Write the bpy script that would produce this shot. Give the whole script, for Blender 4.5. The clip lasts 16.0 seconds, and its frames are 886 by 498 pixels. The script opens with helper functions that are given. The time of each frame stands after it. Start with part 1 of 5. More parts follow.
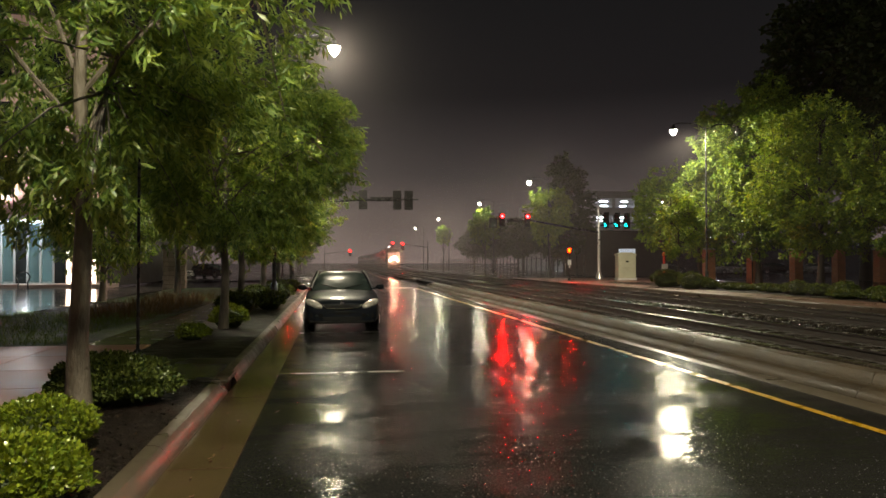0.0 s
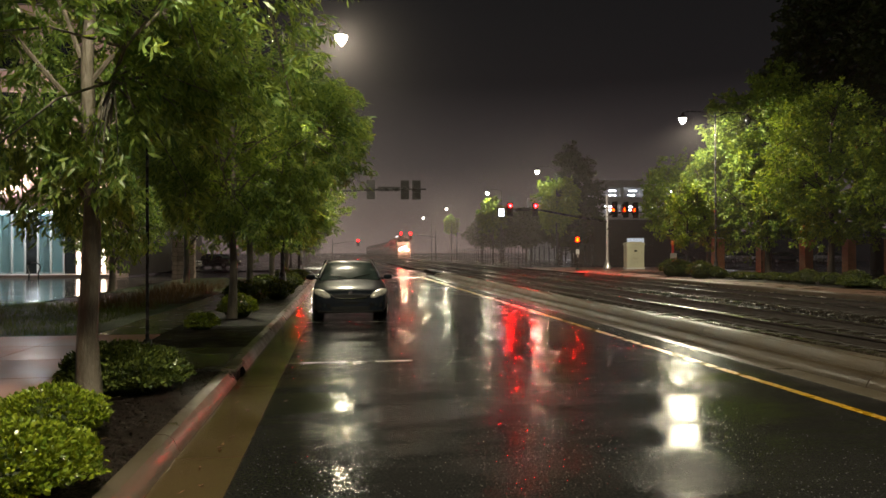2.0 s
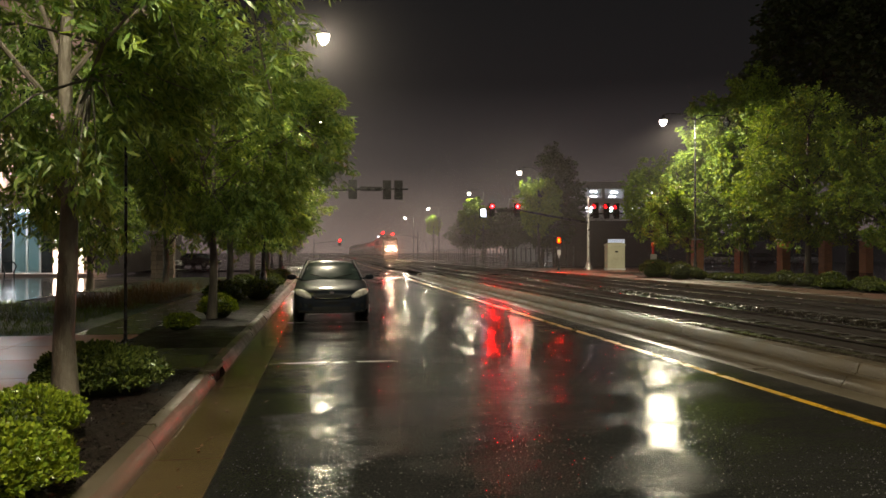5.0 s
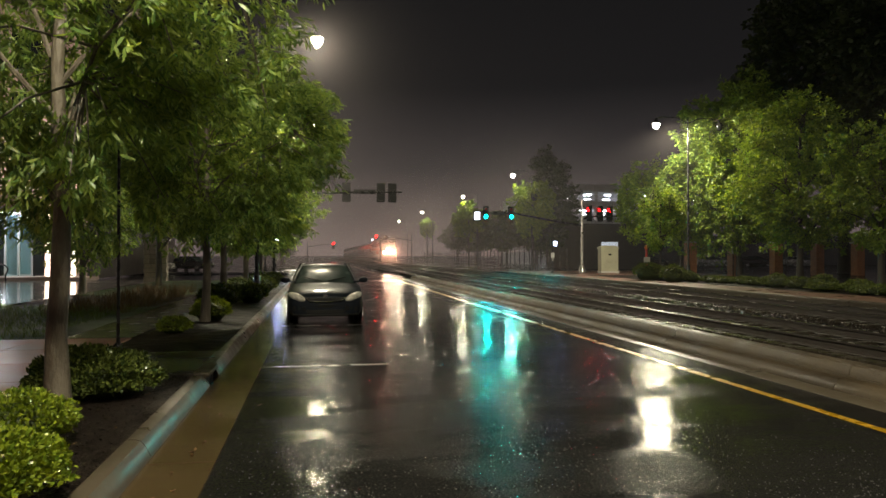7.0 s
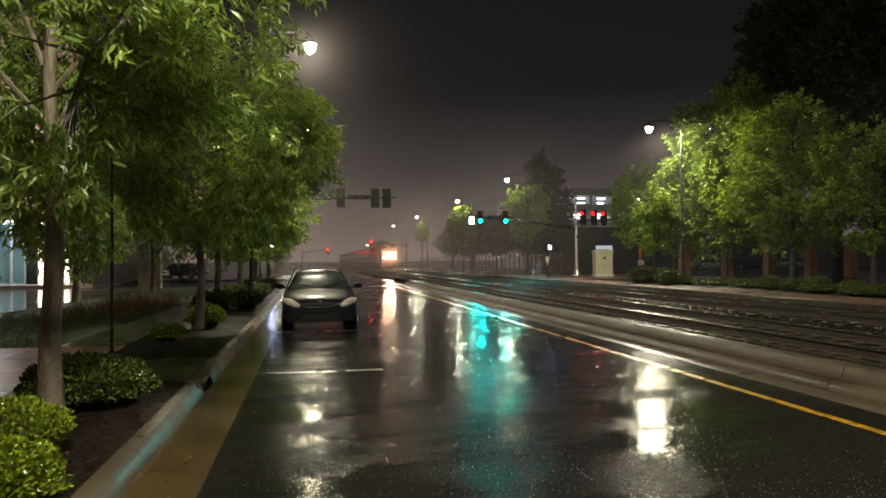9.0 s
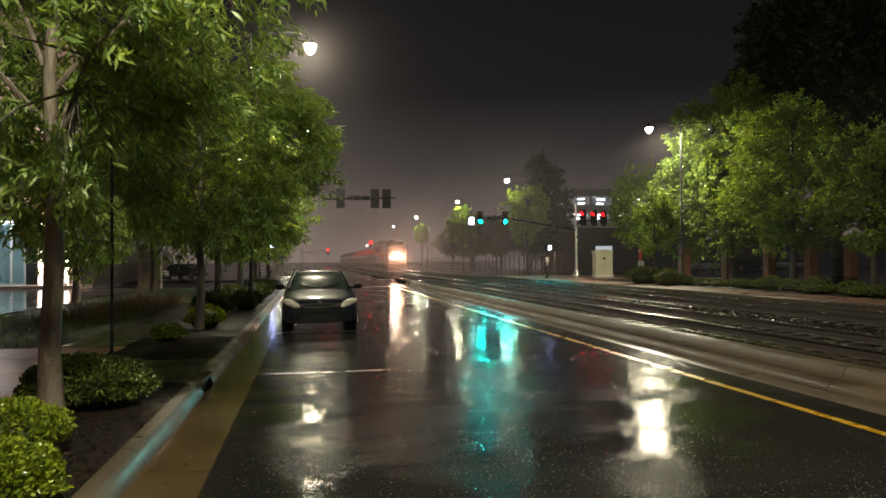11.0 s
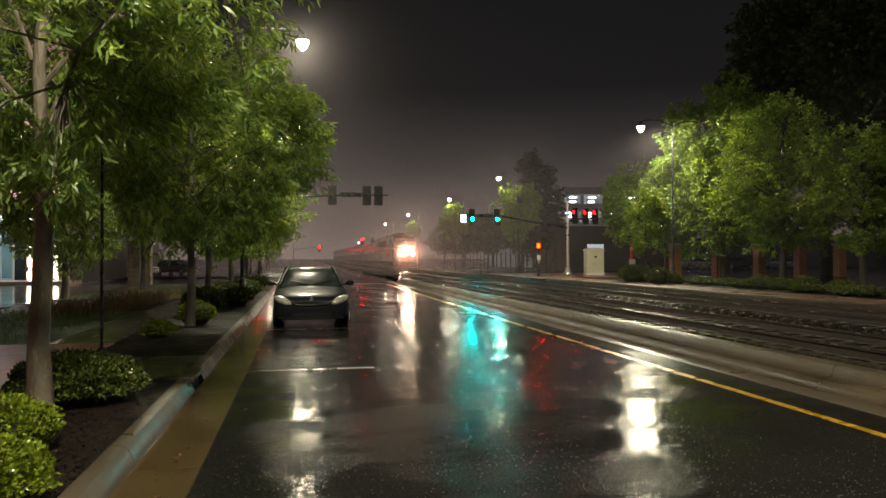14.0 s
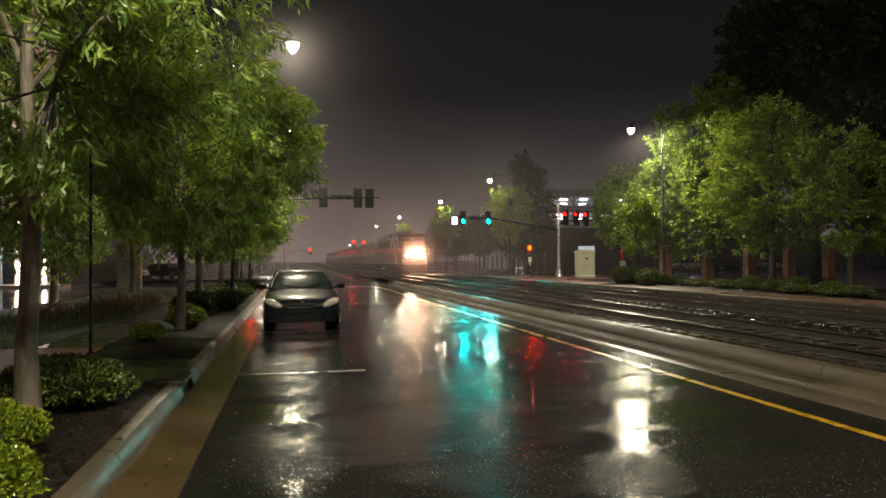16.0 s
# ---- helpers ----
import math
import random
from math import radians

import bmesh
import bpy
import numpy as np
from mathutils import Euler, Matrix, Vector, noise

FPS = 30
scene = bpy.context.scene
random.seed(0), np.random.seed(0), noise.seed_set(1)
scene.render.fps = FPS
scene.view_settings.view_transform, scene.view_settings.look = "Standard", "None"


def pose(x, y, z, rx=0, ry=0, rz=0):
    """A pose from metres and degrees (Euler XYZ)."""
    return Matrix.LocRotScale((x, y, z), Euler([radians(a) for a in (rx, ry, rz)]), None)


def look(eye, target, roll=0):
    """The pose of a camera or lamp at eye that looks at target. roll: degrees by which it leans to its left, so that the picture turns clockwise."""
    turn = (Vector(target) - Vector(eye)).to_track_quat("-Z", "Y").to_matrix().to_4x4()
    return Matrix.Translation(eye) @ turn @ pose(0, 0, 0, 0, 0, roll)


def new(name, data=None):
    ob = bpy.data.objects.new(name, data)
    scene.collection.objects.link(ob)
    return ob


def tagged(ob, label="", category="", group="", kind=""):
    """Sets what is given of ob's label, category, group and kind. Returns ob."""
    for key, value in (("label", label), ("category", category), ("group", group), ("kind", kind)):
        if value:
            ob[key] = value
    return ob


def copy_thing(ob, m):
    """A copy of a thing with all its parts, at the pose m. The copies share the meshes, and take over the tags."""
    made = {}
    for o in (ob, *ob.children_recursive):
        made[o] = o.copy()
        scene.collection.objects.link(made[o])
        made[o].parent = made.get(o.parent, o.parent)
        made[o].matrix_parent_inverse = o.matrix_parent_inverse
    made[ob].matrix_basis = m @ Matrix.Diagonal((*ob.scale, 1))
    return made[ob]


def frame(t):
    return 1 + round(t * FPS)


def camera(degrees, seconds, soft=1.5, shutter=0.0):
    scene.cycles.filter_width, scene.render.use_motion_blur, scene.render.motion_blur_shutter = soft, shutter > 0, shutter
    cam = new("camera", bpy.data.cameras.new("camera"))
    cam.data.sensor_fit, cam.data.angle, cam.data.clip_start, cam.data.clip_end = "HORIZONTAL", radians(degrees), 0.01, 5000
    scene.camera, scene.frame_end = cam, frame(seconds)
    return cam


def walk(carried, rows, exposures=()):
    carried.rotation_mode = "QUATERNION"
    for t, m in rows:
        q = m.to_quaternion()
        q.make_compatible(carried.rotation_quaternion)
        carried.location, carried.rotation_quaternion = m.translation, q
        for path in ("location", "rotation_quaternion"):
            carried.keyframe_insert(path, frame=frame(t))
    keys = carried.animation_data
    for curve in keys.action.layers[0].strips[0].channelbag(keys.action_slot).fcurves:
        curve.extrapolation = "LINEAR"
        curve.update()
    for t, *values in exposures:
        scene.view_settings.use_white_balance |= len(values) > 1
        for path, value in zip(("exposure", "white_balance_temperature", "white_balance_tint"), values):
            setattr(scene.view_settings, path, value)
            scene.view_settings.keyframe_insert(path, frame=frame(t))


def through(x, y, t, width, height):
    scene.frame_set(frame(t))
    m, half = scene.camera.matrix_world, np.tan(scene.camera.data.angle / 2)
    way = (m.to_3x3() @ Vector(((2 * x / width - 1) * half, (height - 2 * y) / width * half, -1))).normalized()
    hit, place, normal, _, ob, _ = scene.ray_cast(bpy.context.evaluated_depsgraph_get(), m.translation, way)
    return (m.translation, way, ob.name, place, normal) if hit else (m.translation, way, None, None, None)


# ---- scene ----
# seconds, x, y, height, turn to the right, tilt up, lean: a hand-held phone
PATH = [
    (0, -0.000, -0.002, 1.623, 8.82, 1.10, -0.02),
    (0.5, -0.006, 0.016, 1.623, 8.62, 0.97, -0.15),
    (1, -0.008, 0.011, 1.623, 8.41, 0.75, -0.22),
    (1.5, -0.011, 0.035, 1.622, 8.24, 0.48, -0.22),
    (2, 0.003, 0.018, 1.620, 8.18, 0.27, -0.13),
    (2.5, 0.010, 0.016, 1.618, 8.28, 0.17, -0.00),
    (3, 0.003, 0.015, 1.619, 8.59, 0.14, 0.11),
    (3.5, 0.006, 0.012, 1.620, 8.92, 0.17, 0.14),
    (4, 0.015, 0.005, 1.623, 9.21, 0.20, 0.10),
    (6.5, -0.004, 0.029, 1.623, 10.03, 0.46, 0.08),
    (7, 0.005, 0.004, 1.625, 10.14, 0.52, 0.05),
    (7.5, -0.001, 0.011, 1.627, 10.25, 0.58, 0.03),
    (8, -0.001, 0.013, 1.626, 10.36, 0.69, -0.05),
    (8.5, -0.000, 0.023, 1.631, 10.48, 0.77, -0.23),
    (9, 0.013, -0.009, 1.625, 10.56, 0.91, -0.42),
    (11.5, 0.007, -0.000, 1.628, 10.58, 0.95, -0.42),
    (12, -0.002, 0.009, 1.630, 10.67, 0.83, -0.29),
    (12.5, 0.002, 0.003, 1.627, 10.76, 0.76, -0.21),
    (13, -0.008, 0.023, 1.623, 10.92, 0.73, -0.10),
    (13.5, 0.001, 0.013, 1.625, 11.08, 0.73, -0.08),
    (14, 0.004, 0.008, 1.627, 11.25, 0.74, -0.14),
    (14.5, 0.012, -0.003, 1.629, 11.39, 0.77, -0.21),
    (15, 0.012, -0.013, 1.632, 11.56, 0.82, -0.23),
    (15.5, 0.011, 0.008, 1.626, 11.73, 0.88, -0.29),
    (16, 0.012, 0.007, 1.625, 11.95, 0.93, -0.35),
]
cam = camera(64.2, 16.0)
walk(cam, [(t, pose(x, y, z, 90 + tilt, 0, -turn) @ pose(0, 0, 0, 0, 0, lean)) for t, x, y, z, turn, tilt, lean in PATH])
scene.view_settings.exposure = 0.0

# ---------------------------------------------------------------- world
world = bpy.data.worlds.new("night_sky")
scene.world = world
world.use_nodes = True
wn, wl = world.node_tree.nodes, world.node_tree.links
bg = wn["Background"]
wc = wn.new("ShaderNodeTexCoord")
ws = wn.new("ShaderNodeSeparateXYZ")
wr = wn.new("ShaderNodeValToRGB")
wl.new(wc.outputs["Generated"], ws.inputs[0])
wl.new(ws.outputs["Z"], wr.inputs[0])
wr.color_ramp.elements[0].position, wr.color_ramp.elements[0].color = 0.0, (0.20, 0.148, 0.138, 1)
wr.color_ramp.elements[1].position, wr.color_ramp.elements[1].color = 0.42, (0.0078, 0.0076, 0.0078, 1)
for at_, c_ in ((0.05, (0.094, 0.072, 0.068, 1)), (0.12, (0.038, 0.032, 0.032, 1)), (0.23, (0.0108, 0.0098, 0.0102, 1))):
    wr.color_ramp.elements.new(at_).color = c_
wl.new(wr.outputs[0], bg.inputs[0])
bg.inputs[1].default_value = 1.0

STREET_WATTS = 2400


def lamp_light(x, y, z, watts, color=(1.0, 0.90, 0.64), size=0.25, cutoff=None):
    """Street luminaire light; cutoff: degrees a downward-only spot is tipped, the hood stays level."""
    d = bpy.data.lights.new("street_light", "SPOT" if cutoff is not None else "POINT")
    d.energy, d.color, d.shadow_soft_size = watts, color, size
    if cutoff is not None:
        d.spot_size, d.spot_blend = radians(180), 0.16
    ob = new("street_light", d)
    ob.matrix_world = pose(x, y, z, 0, -(cutoff or 0), 0)
    return ob


# ---------------------------------------------------------------- materials
def nodes_of(name):
    m = bpy.data.materials.new(name)
    m.use_nodes = True
    return m, m.node_tree.nodes, m.node_tree.links, m.node_tree.nodes["Principled BSDF"]


def surface(name, color, rough=0.6, metal=0.0, big=1.5, fine=60.0, vary=0.35, bump=0.2, bump_dist=0.004, coat=0.0,
            rough_vary=0.15, second=None, stretch=(1, 1, 1), per_piece=0.0, spec=0.5):
    """Colour in two scales of mottling, grain as bump, and worn gloss."""
    m, n, l, b = nodes_of(name)
    tc, mp = n.new("ShaderNodeTexCoord"), n.new("ShaderNodeMapping")
    mp.inputs["Scale"].default_value = stretch
    l.new(tc.outputs["Object"], mp.inputs[0])
    n1, n2 = n.new("ShaderNodeTexNoise"), n.new("ShaderNodeTexNoise")
    n1.inputs["Scale"].default_value, n1.inputs["Detail"].default_value = big, 5
    n2.inputs["Scale"].default_value, n2.inputs["Detail"].default_value = fine, 4
    for q in (n1, n2):
        l.new(mp.outputs[0], q.inputs["Vector"])
    mix = n.new("ShaderNodeMix")
    mix.data_type = "RGBA"
    lo = [c * (1 - vary) for c in color]
    hi = [min(1, c * (1 + vary)) for c in color] if second is None else second
    mix.inputs[6].default_value, mix.inputs[7].default_value = (*lo, 1), (*hi, 1)
    add = n.new("ShaderNodeMath")
    add.operation = "MULTIPLY_ADD"
    add.inputs[1].default_value = 0.5
    l.new(n2.outputs[0], add.inputs[0])
    half = n.new("ShaderNodeMath")
    half.operation = "MULTIPLY_ADD"
    half.inputs[1].default_value, half.inputs[2].default_value = 1.6, -0.55
    l.new(n1.outputs[0], half.inputs[0])
    l.new(half.outputs[0], add.inputs[2])
    src = add.outputs[0]
    if per_piece:
        oi, pa = n.new("ShaderNodeObjectInfo"), n.new("ShaderNodeMath")
        pa.operation, pa.inputs[1].default_value = "MULTIPLY_ADD", per_piece
        l.new(oi.outputs["Random"], pa.inputs[0])
        l.new(src, pa.inputs[2])
        src = pa.outputs[0]
    l.new(src, mix.inputs[0])
    l.new(mix.outputs[2], b.inputs["Base Color"])
    rr = n.new("ShaderNodeMapRange")
    rr.inputs[1].default_value, rr.inputs[2].default_value = 0.3, 0.7
    rr.inputs[3].default_value, rr.inputs[4].default_value = max(0.02, rough - rough_vary), min(1, rough + rough_vary)
    l.new(n1.outputs[0], rr.inputs[0])
    l.new(rr.outputs[0], b.inputs["Roughness"])
    b.inputs["Metallic"].default_value = metal
    b.inputs["Coat Weight"].default_value = coat
    b.inputs["Coat Roughness"].default_value = 0.04
    b.inputs["Specular IOR Level"].default_value = spec
    if bump:
        bp = n.new("ShaderNodeBump")
        bp.inputs["Strength"].default_value, bp.inputs["Distance"].default_value = bump, bump_dist
        l.new(n2.outputs[0], bp.inputs["Height"])
        l.new(bp.outputs[0], b.inputs["Normal"])
    return m


def glowing(name, color, strength):
    m, n, l, b = nodes_of(name)
    b.inputs["Base Color"].default_value = (*[0.6 * c for c in color], 1)
    b.inputs["Emission Color"].default_value = (*color, 1)
    b.inputs["Emission Strength"].default_value = strength
    b.inputs["Roughness"].default_value = 0.2
    return m


def foliage(name, dark, light, gloss=0.38, through=0.42):
    """Wet leaves: colour varies from leaf to leaf, part of the light passes through."""
    m, n, l, b = nodes_of(name)
    geo, mix = n.new("ShaderNodeNewGeometry"), n.new("ShaderNodeMix")
    mix.data_type = "RGBA"
    mix.inputs[6].default_value, mix.inputs[7].default_value = (*dark, 1), (*light, 1)
    l.new(geo.outputs["Random Per Island"], mix.inputs[0])
    l.new(mix.outputs[2], b.inputs["Base Color"])
    b.inputs["Roughness"].default_value = gloss
    tr, ms = n.new("ShaderNodeBsdfTranslucent"), n.new("ShaderNodeMixShader")
    warm = n.new("ShaderNodeMix")
    warm.data_type, warm.blend_type, warm.inputs[0].default_value = "RGBA", "MULTIPLY", 1.0
    warm.inputs[7].default_value = (2.0, 1.7, 0.9, 1)
    l.new(mix.outputs[2], warm.inputs[6])
    l.new(warm.outputs[2], tr.inputs[0])
    ms.inputs[0].default_value = through
    l.new(b.outputs[0], ms.inputs[1])
    l.new(tr.outputs[0], ms.inputs[2])
    l.new(ms.outputs[0], n["Material Output"].inputs[0])
    return m


def wet_asphalt():
    """Dark asphalt under a thin uneven film of rain: puddles smooth, crown rougher, ripples across the fall of the road."""
    m, n, l, b = nodes_of("wet_asphalt")
    tc = n.new("ShaderNodeTexCoord")

    def field(scale, detail, stretch=(1, 1, 1), rough=0.5):
        mp, q = n.new("ShaderNodeMapping"), n.new("ShaderNodeTexNoise")
        mp.inputs["Scale"].default_value = stretch
        l.new(tc.outputs["Object"], mp.inputs[0])
        l.new(mp.outputs[0], q.inputs["Vector"])
        q.inputs["Scale"].default_value, q.inputs["Detail"].default_value, q.inputs["Roughness"].default_value = scale, detail, rough
        return q.outputs[0]

    grain, stone, film, ripple, wear = field(85, 2), field(70, 2), field(1.1, 8, (0.40, 1.0, 1), 0.68), field(5.0, 4, (0.22, 1.0, 1)), field(0.35, 5, (1, 0.3, 1))
    ramp = n.new("ShaderNodeValToRGB")
    ramp.color_ramp.elements[0].color, ramp.color_ramp.elements[1].color = (0.003, 0.003, 0.003, 1), (0.040, 0.039, 0.037, 1)
    ramp.color_ramp.elements[0].position, ramp.color_ramp.elements[1].position = 0.44, 0.80
    blend = n.new("ShaderNodeMath")
    blend.operation, blend.inputs[1].default_value = "MULTIPLY_ADD", 0.75
    l.new(stone, blend.inputs[0])
    w2 = n.new("ShaderNodeMath")
    w2.operation, w2.inputs[1].default_value = "MULTIPLY", 0.28
    l.new(wear, w2.inputs[0])
    l.new(w2.outputs[0], blend.inputs[2])
    l.new(blend.outputs[0], ramp.inputs[0])
    l.new(ramp.outputs[0], b.inputs["Base Color"])
    rr = n.new("ShaderNodeMapRange")
    rr.inputs[1].default_value, rr.inputs[2].default_value, rr.inputs[3].default_value, rr.inputs[4].default_value = 0.42, 0.58, 0.10, 0.19
    l.new(film, rr.inputs[0])
    l.new(rr.outputs[0], b.inputs["Roughness"])
    sp = n.new("ShaderNodeMapRange")
    sp.inputs[1].default_value, sp.inputs[2].default_value, sp.inputs[3].default_value, sp.inputs[4].default_value = 0.44, 0.54, 0.021, 0.007
    l.new(film, sp.inputs[0])
    # wet stones glint, the gaps between them do not
    gl, gm = n.new("ShaderNodeMapRange"), n.new("ShaderNodeMath")
    gl.inputs[1].default_value, gl.inputs[2].default_value, gl.inputs[3].default_value, gl.inputs[4].default_value = 0.40, 0.62, 0.25, 2.1
    l.new(field(48, 2, (0.8, 1.0, 1)), gl.inputs[0])
    gm.operation = "MULTIPLY"
    l.new(sp.outputs[0], gm.inputs[0])
    l.new(gl.outputs[0], gm.inputs[1])
    l.new(gm.outputs[0], b.inputs["Specular IOR Level"])
    b1, b2, b3 = (n.new("ShaderNodeBump") for _ in range(3))
    b3.inputs["Strength"].default_value, b3.inputs["Distance"].default_value = 0.8, 0.0024
    l.new(field(21.0, 3, (0.36, 1.0, 1)), b3.inputs["Height"])
    l.new(b3.outputs[0], b1.inputs["Normal"])
    b1.inputs["Strength"].default_value, b1.inputs["Distance"].default_value = 0.5, 0.0030
    l.new(ripple, b1.inputs["Height"])
    st = n.new("ShaderNodeMapRange")
    st.inputs[1].default_value, st.inputs[2].default_value, st.inputs[3].default_value, st.inputs[4].default_value = 0.42, 0.54, 0.08, 0.9
    l.new(film, st.inputs[0])
    b2.inputs["Distance"].default_value = 0.0030
    l.new(st.outputs[0], b2.inputs["Strength"])
    l.new(grain, b2.inputs["Height"])
    l.new(b1.outputs[0], b2.inputs["Normal"])
    l.new(b2.outputs[0], b.inputs["Normal"])
    return m


ASPHALT = wet_asphalt()
CONCRETE = surface("wet_concrete", (0.055, 0.044, 0.028), 0.32, big=0.9, fine=45, vary=0.4, bump=0.25, per_piece=0.25, rough_vary=0.14)
KERB = surface("kerb_concrete", (0.050, 0.040, 0.028), 0.40, spec=0.3, big=2.6, fine=50, vary=0.55, bump=0.2, per_piece=0.08)
GUTTER = surface("wet_gutter_concrete", (0.041, 0.028, 0.014), 0.17, big=1.4, fine=45, vary=0.45, bump=0.08, bump_dist=0.002, per_piece=0.3, rough_vary=0.09)
KERB_ROUGH = surface("rough_kerb_concrete", (0.042, 0.031, 0.018), 0.5, spec=0.25, big=1.7, fine=30, vary=0.85, bump=0.8, bump_dist=0.008, per_piece=0.2)
# One pavement in two colours: building glow in the first, shade in the second.
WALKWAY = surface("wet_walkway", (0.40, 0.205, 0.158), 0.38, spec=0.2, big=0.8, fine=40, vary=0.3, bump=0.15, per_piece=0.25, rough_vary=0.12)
SHADED_WALK = surface("shaded_wet_pavement", (0.016, 0.014, 0.012), 0.22, spec=0.3, big=0.9, fine=40, vary=0.4, bump=0.2, per_piece=0.25)
PLAZA = surface("wet_plaza_paving", (0.16, 0.14, 0.13), 0.12, big=0.7, fine=9, vary=0.4, bump=0.35, bump_dist=0.012, rough_vary=0.08, stretch=(0.4, 1, 1))
PINK_PAVING = surface("pink_concrete", (0.42, 0.31, 0.27), 0.4, big=0.7, fine=30, vary=0.2)
MULCH = surface("wet_mulch", (0.010, 0.0070, 0.0055), 0.5, spec=0.15, big=3, fine=38, vary=0.6, bump=1.0, bump_dist=0.03)
SOIL = surface("dark_grass_ground", (0.030, 0.058, 0.012), 0.6, big=1.2, fine=50, vary=0.6, bump=1.0, bump_dist=0.03)
GROUND = surface("dark_ground", (0.03, 0.03, 0.027), 0.2, big=0.3, fine=20, vary=0.4, bump=0.05, bump_dist=0.004)
BRICKPAVE = surface("red_brick_paving", (0.16, 0.085, 0.065), 0.35, big=1.0, fine=25, vary=0.3, per_piece=0.4)
BALLAST = surface("wet_ballast", (0.012, 0.0088, 0.0065), 0.6, spec=0.15, big=2, fine=22, vary=0.7, bump=1.0, bump_dist=0.04)
STONES = surface("wet_ballast_stones", (0.020, 0.016, 0.012), 0.22, spec=0.5, big=6, fine=30, vary=0.6, bump=0.4, bump_dist=0.006)
TIMBER = surface("wet_creosoted_timber", (0.030, 0.025, 0.019), 0.22, big=3, fine=30, vary=0.5, bump=0.5, stretch=(1, 6, 1), per_piece=0.4)
RAIL = surface("rail_steel", (0.55, 0.52, 0.48), 0.22, metal=1.0, big=4, fine=40, vary=0.3, bump=0.06, rough_vary=0.1)
RAILSIDE = surface("rusty_rail_steel", (0.018, 0.012, 0.009), 0.6, metal=0.0, big=4, fine=60, vary=0.5, bump=0.4)
YELLOW = surface("yellow_road_paint", (0.33, 0.19, 0.006), 0.3, big=3, fine=80, vary=0.25, bump=0.3, bump_dist=0.002)
WHITE_PAINT = surface("white_road_paint", (0.16, 0.155, 0.14), 0.3, big=3, fine=80, vary=0.3, bump=0.3, bump_dist=0.002)
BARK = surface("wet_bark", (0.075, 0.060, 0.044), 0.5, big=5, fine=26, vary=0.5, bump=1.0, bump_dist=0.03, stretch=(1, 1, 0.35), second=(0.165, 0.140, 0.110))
# Darker copy of the bark for far trunks, shade put into the colour.
BARK_SHADED = surface("shaded_wet_bark", (0.024, 0.019, 0.014), 0.5, spec=0.3, big=5, fine=26, vary=0.5, bump=1.0, bump_dist=0.03, stretch=(1, 1, 0.35), second=(0.050, 0.041, 0.031))
POLE = surface("dark_painted_steel", (0.022, 0.022, 0.022), 0.28, metal=0.3, big=4, fine=60, vary=0.3, bump=0.05)
GALV = surface("galvanised_steel", (0.42, 0.40, 0.38), 0.35, metal=0.85, big=4, fine=40, vary=0.25, bump=0.08)
BLACK = surface("black_plastic", (0.007, 0.007, 0.007), 0.5, spec=0.2, big=5, fine=60, vary=0.3, bump=0.05)
RUBBER = surface("tyre_rubber", (0.012, 0.012, 0.012), 0.6, big=8, fine=70, vary=0.4, bump=0.2)
ALLOY = surface("wheel_alloy", (0.35, 0.35, 0.36), 0.3, metal=0.9, big=6, fine=60, vary=0.2, bump=0.03)
CHROME = surface("chrome", (0.7, 0.7, 0.7), 0.12, metal=1.0, big=6, fine=60, vary=0.1, bump=0.0)
DARKGLASS = surface("dark_glass", (0.016, 0.020, 0.020), 0.07, big=2, fine=40, vary=0.3, bump=0.05, bump_dist=0.001, spec=0.5, rough_vary=0.02, stretch=(1, 1, 0.2))
WALLDARK = surface("dark_wall_render", (0.045, 0.038, 0.035), 0.7, big=0.4, fine=12, vary=0.3, bump=0.3)
BRICK = surface("orange_brick", (0.34, 0.15, 0.075), 0.55, big=2, fine=30, vary=0.35, per_piece=0.5)
MORTAR = surface("mortar", (0.22, 0.19, 0.16), 0.8, big=3, fine=50, vary=0.3)
PINKWALL = surface("pinkish_stucco", (0.50, 0.36, 0.32), 0.6, big=0.6, fine=20, vary=0.2)
CONCWALL = surface("pale_concrete", (0.45, 0.44, 0.43), 0.6, big=0.5, fine=15, vary=0.2)
CABINET = surface("beige_steel_cabinet", (0.36, 0.35, 0.26), 0.4, big=1.5, fine=40, vary=0.15, bump=0.05)
LENS_LAMP = glowing("street_lamp_glow", (1.0, 0.93, 0.74), 60)
LEAF_NEAR = foliage("willow_oak_leaves", (0.058, 0.122, 0.034), (0.235, 0.325, 0.082), 0.40, 0.5)
LEAF_FAR = foliage("street_tree_leaves", (0.050, 0.100, 0.014), (0.165, 0.235, 0.026), 0.55)
# Crowns and bush cores that no lamp reaches: their darkness is in the colour.
LEAF_UNLIT = foliage("unlit_tree_leaves", (0.012, 0.022, 0.007), (0.032, 0.048, 0.012), 0.6)
LEAF_BUSH = foliage("holly_leaves", (0.056, 0.098, 0.008), (0.215, 0.270, 0.020), 0.30, 0.2)
LEAF_BUSHDARK = foliage("dark_shrub_leaves", (0.018, 0.034, 0.008), (0.120, 0.150, 0.032), 0.25, 0.15)
GRASS = foliage("wet_grass", (0.060, 0.120, 0.012), (0.130, 0.190, 0.024), 0.35, 0.2)
DRYGRASS = foliage("brown_ornamental_grass", (0.070, 0.045, 0.018), (0.14, 0.085, 0.035), 0.5, 0.2)


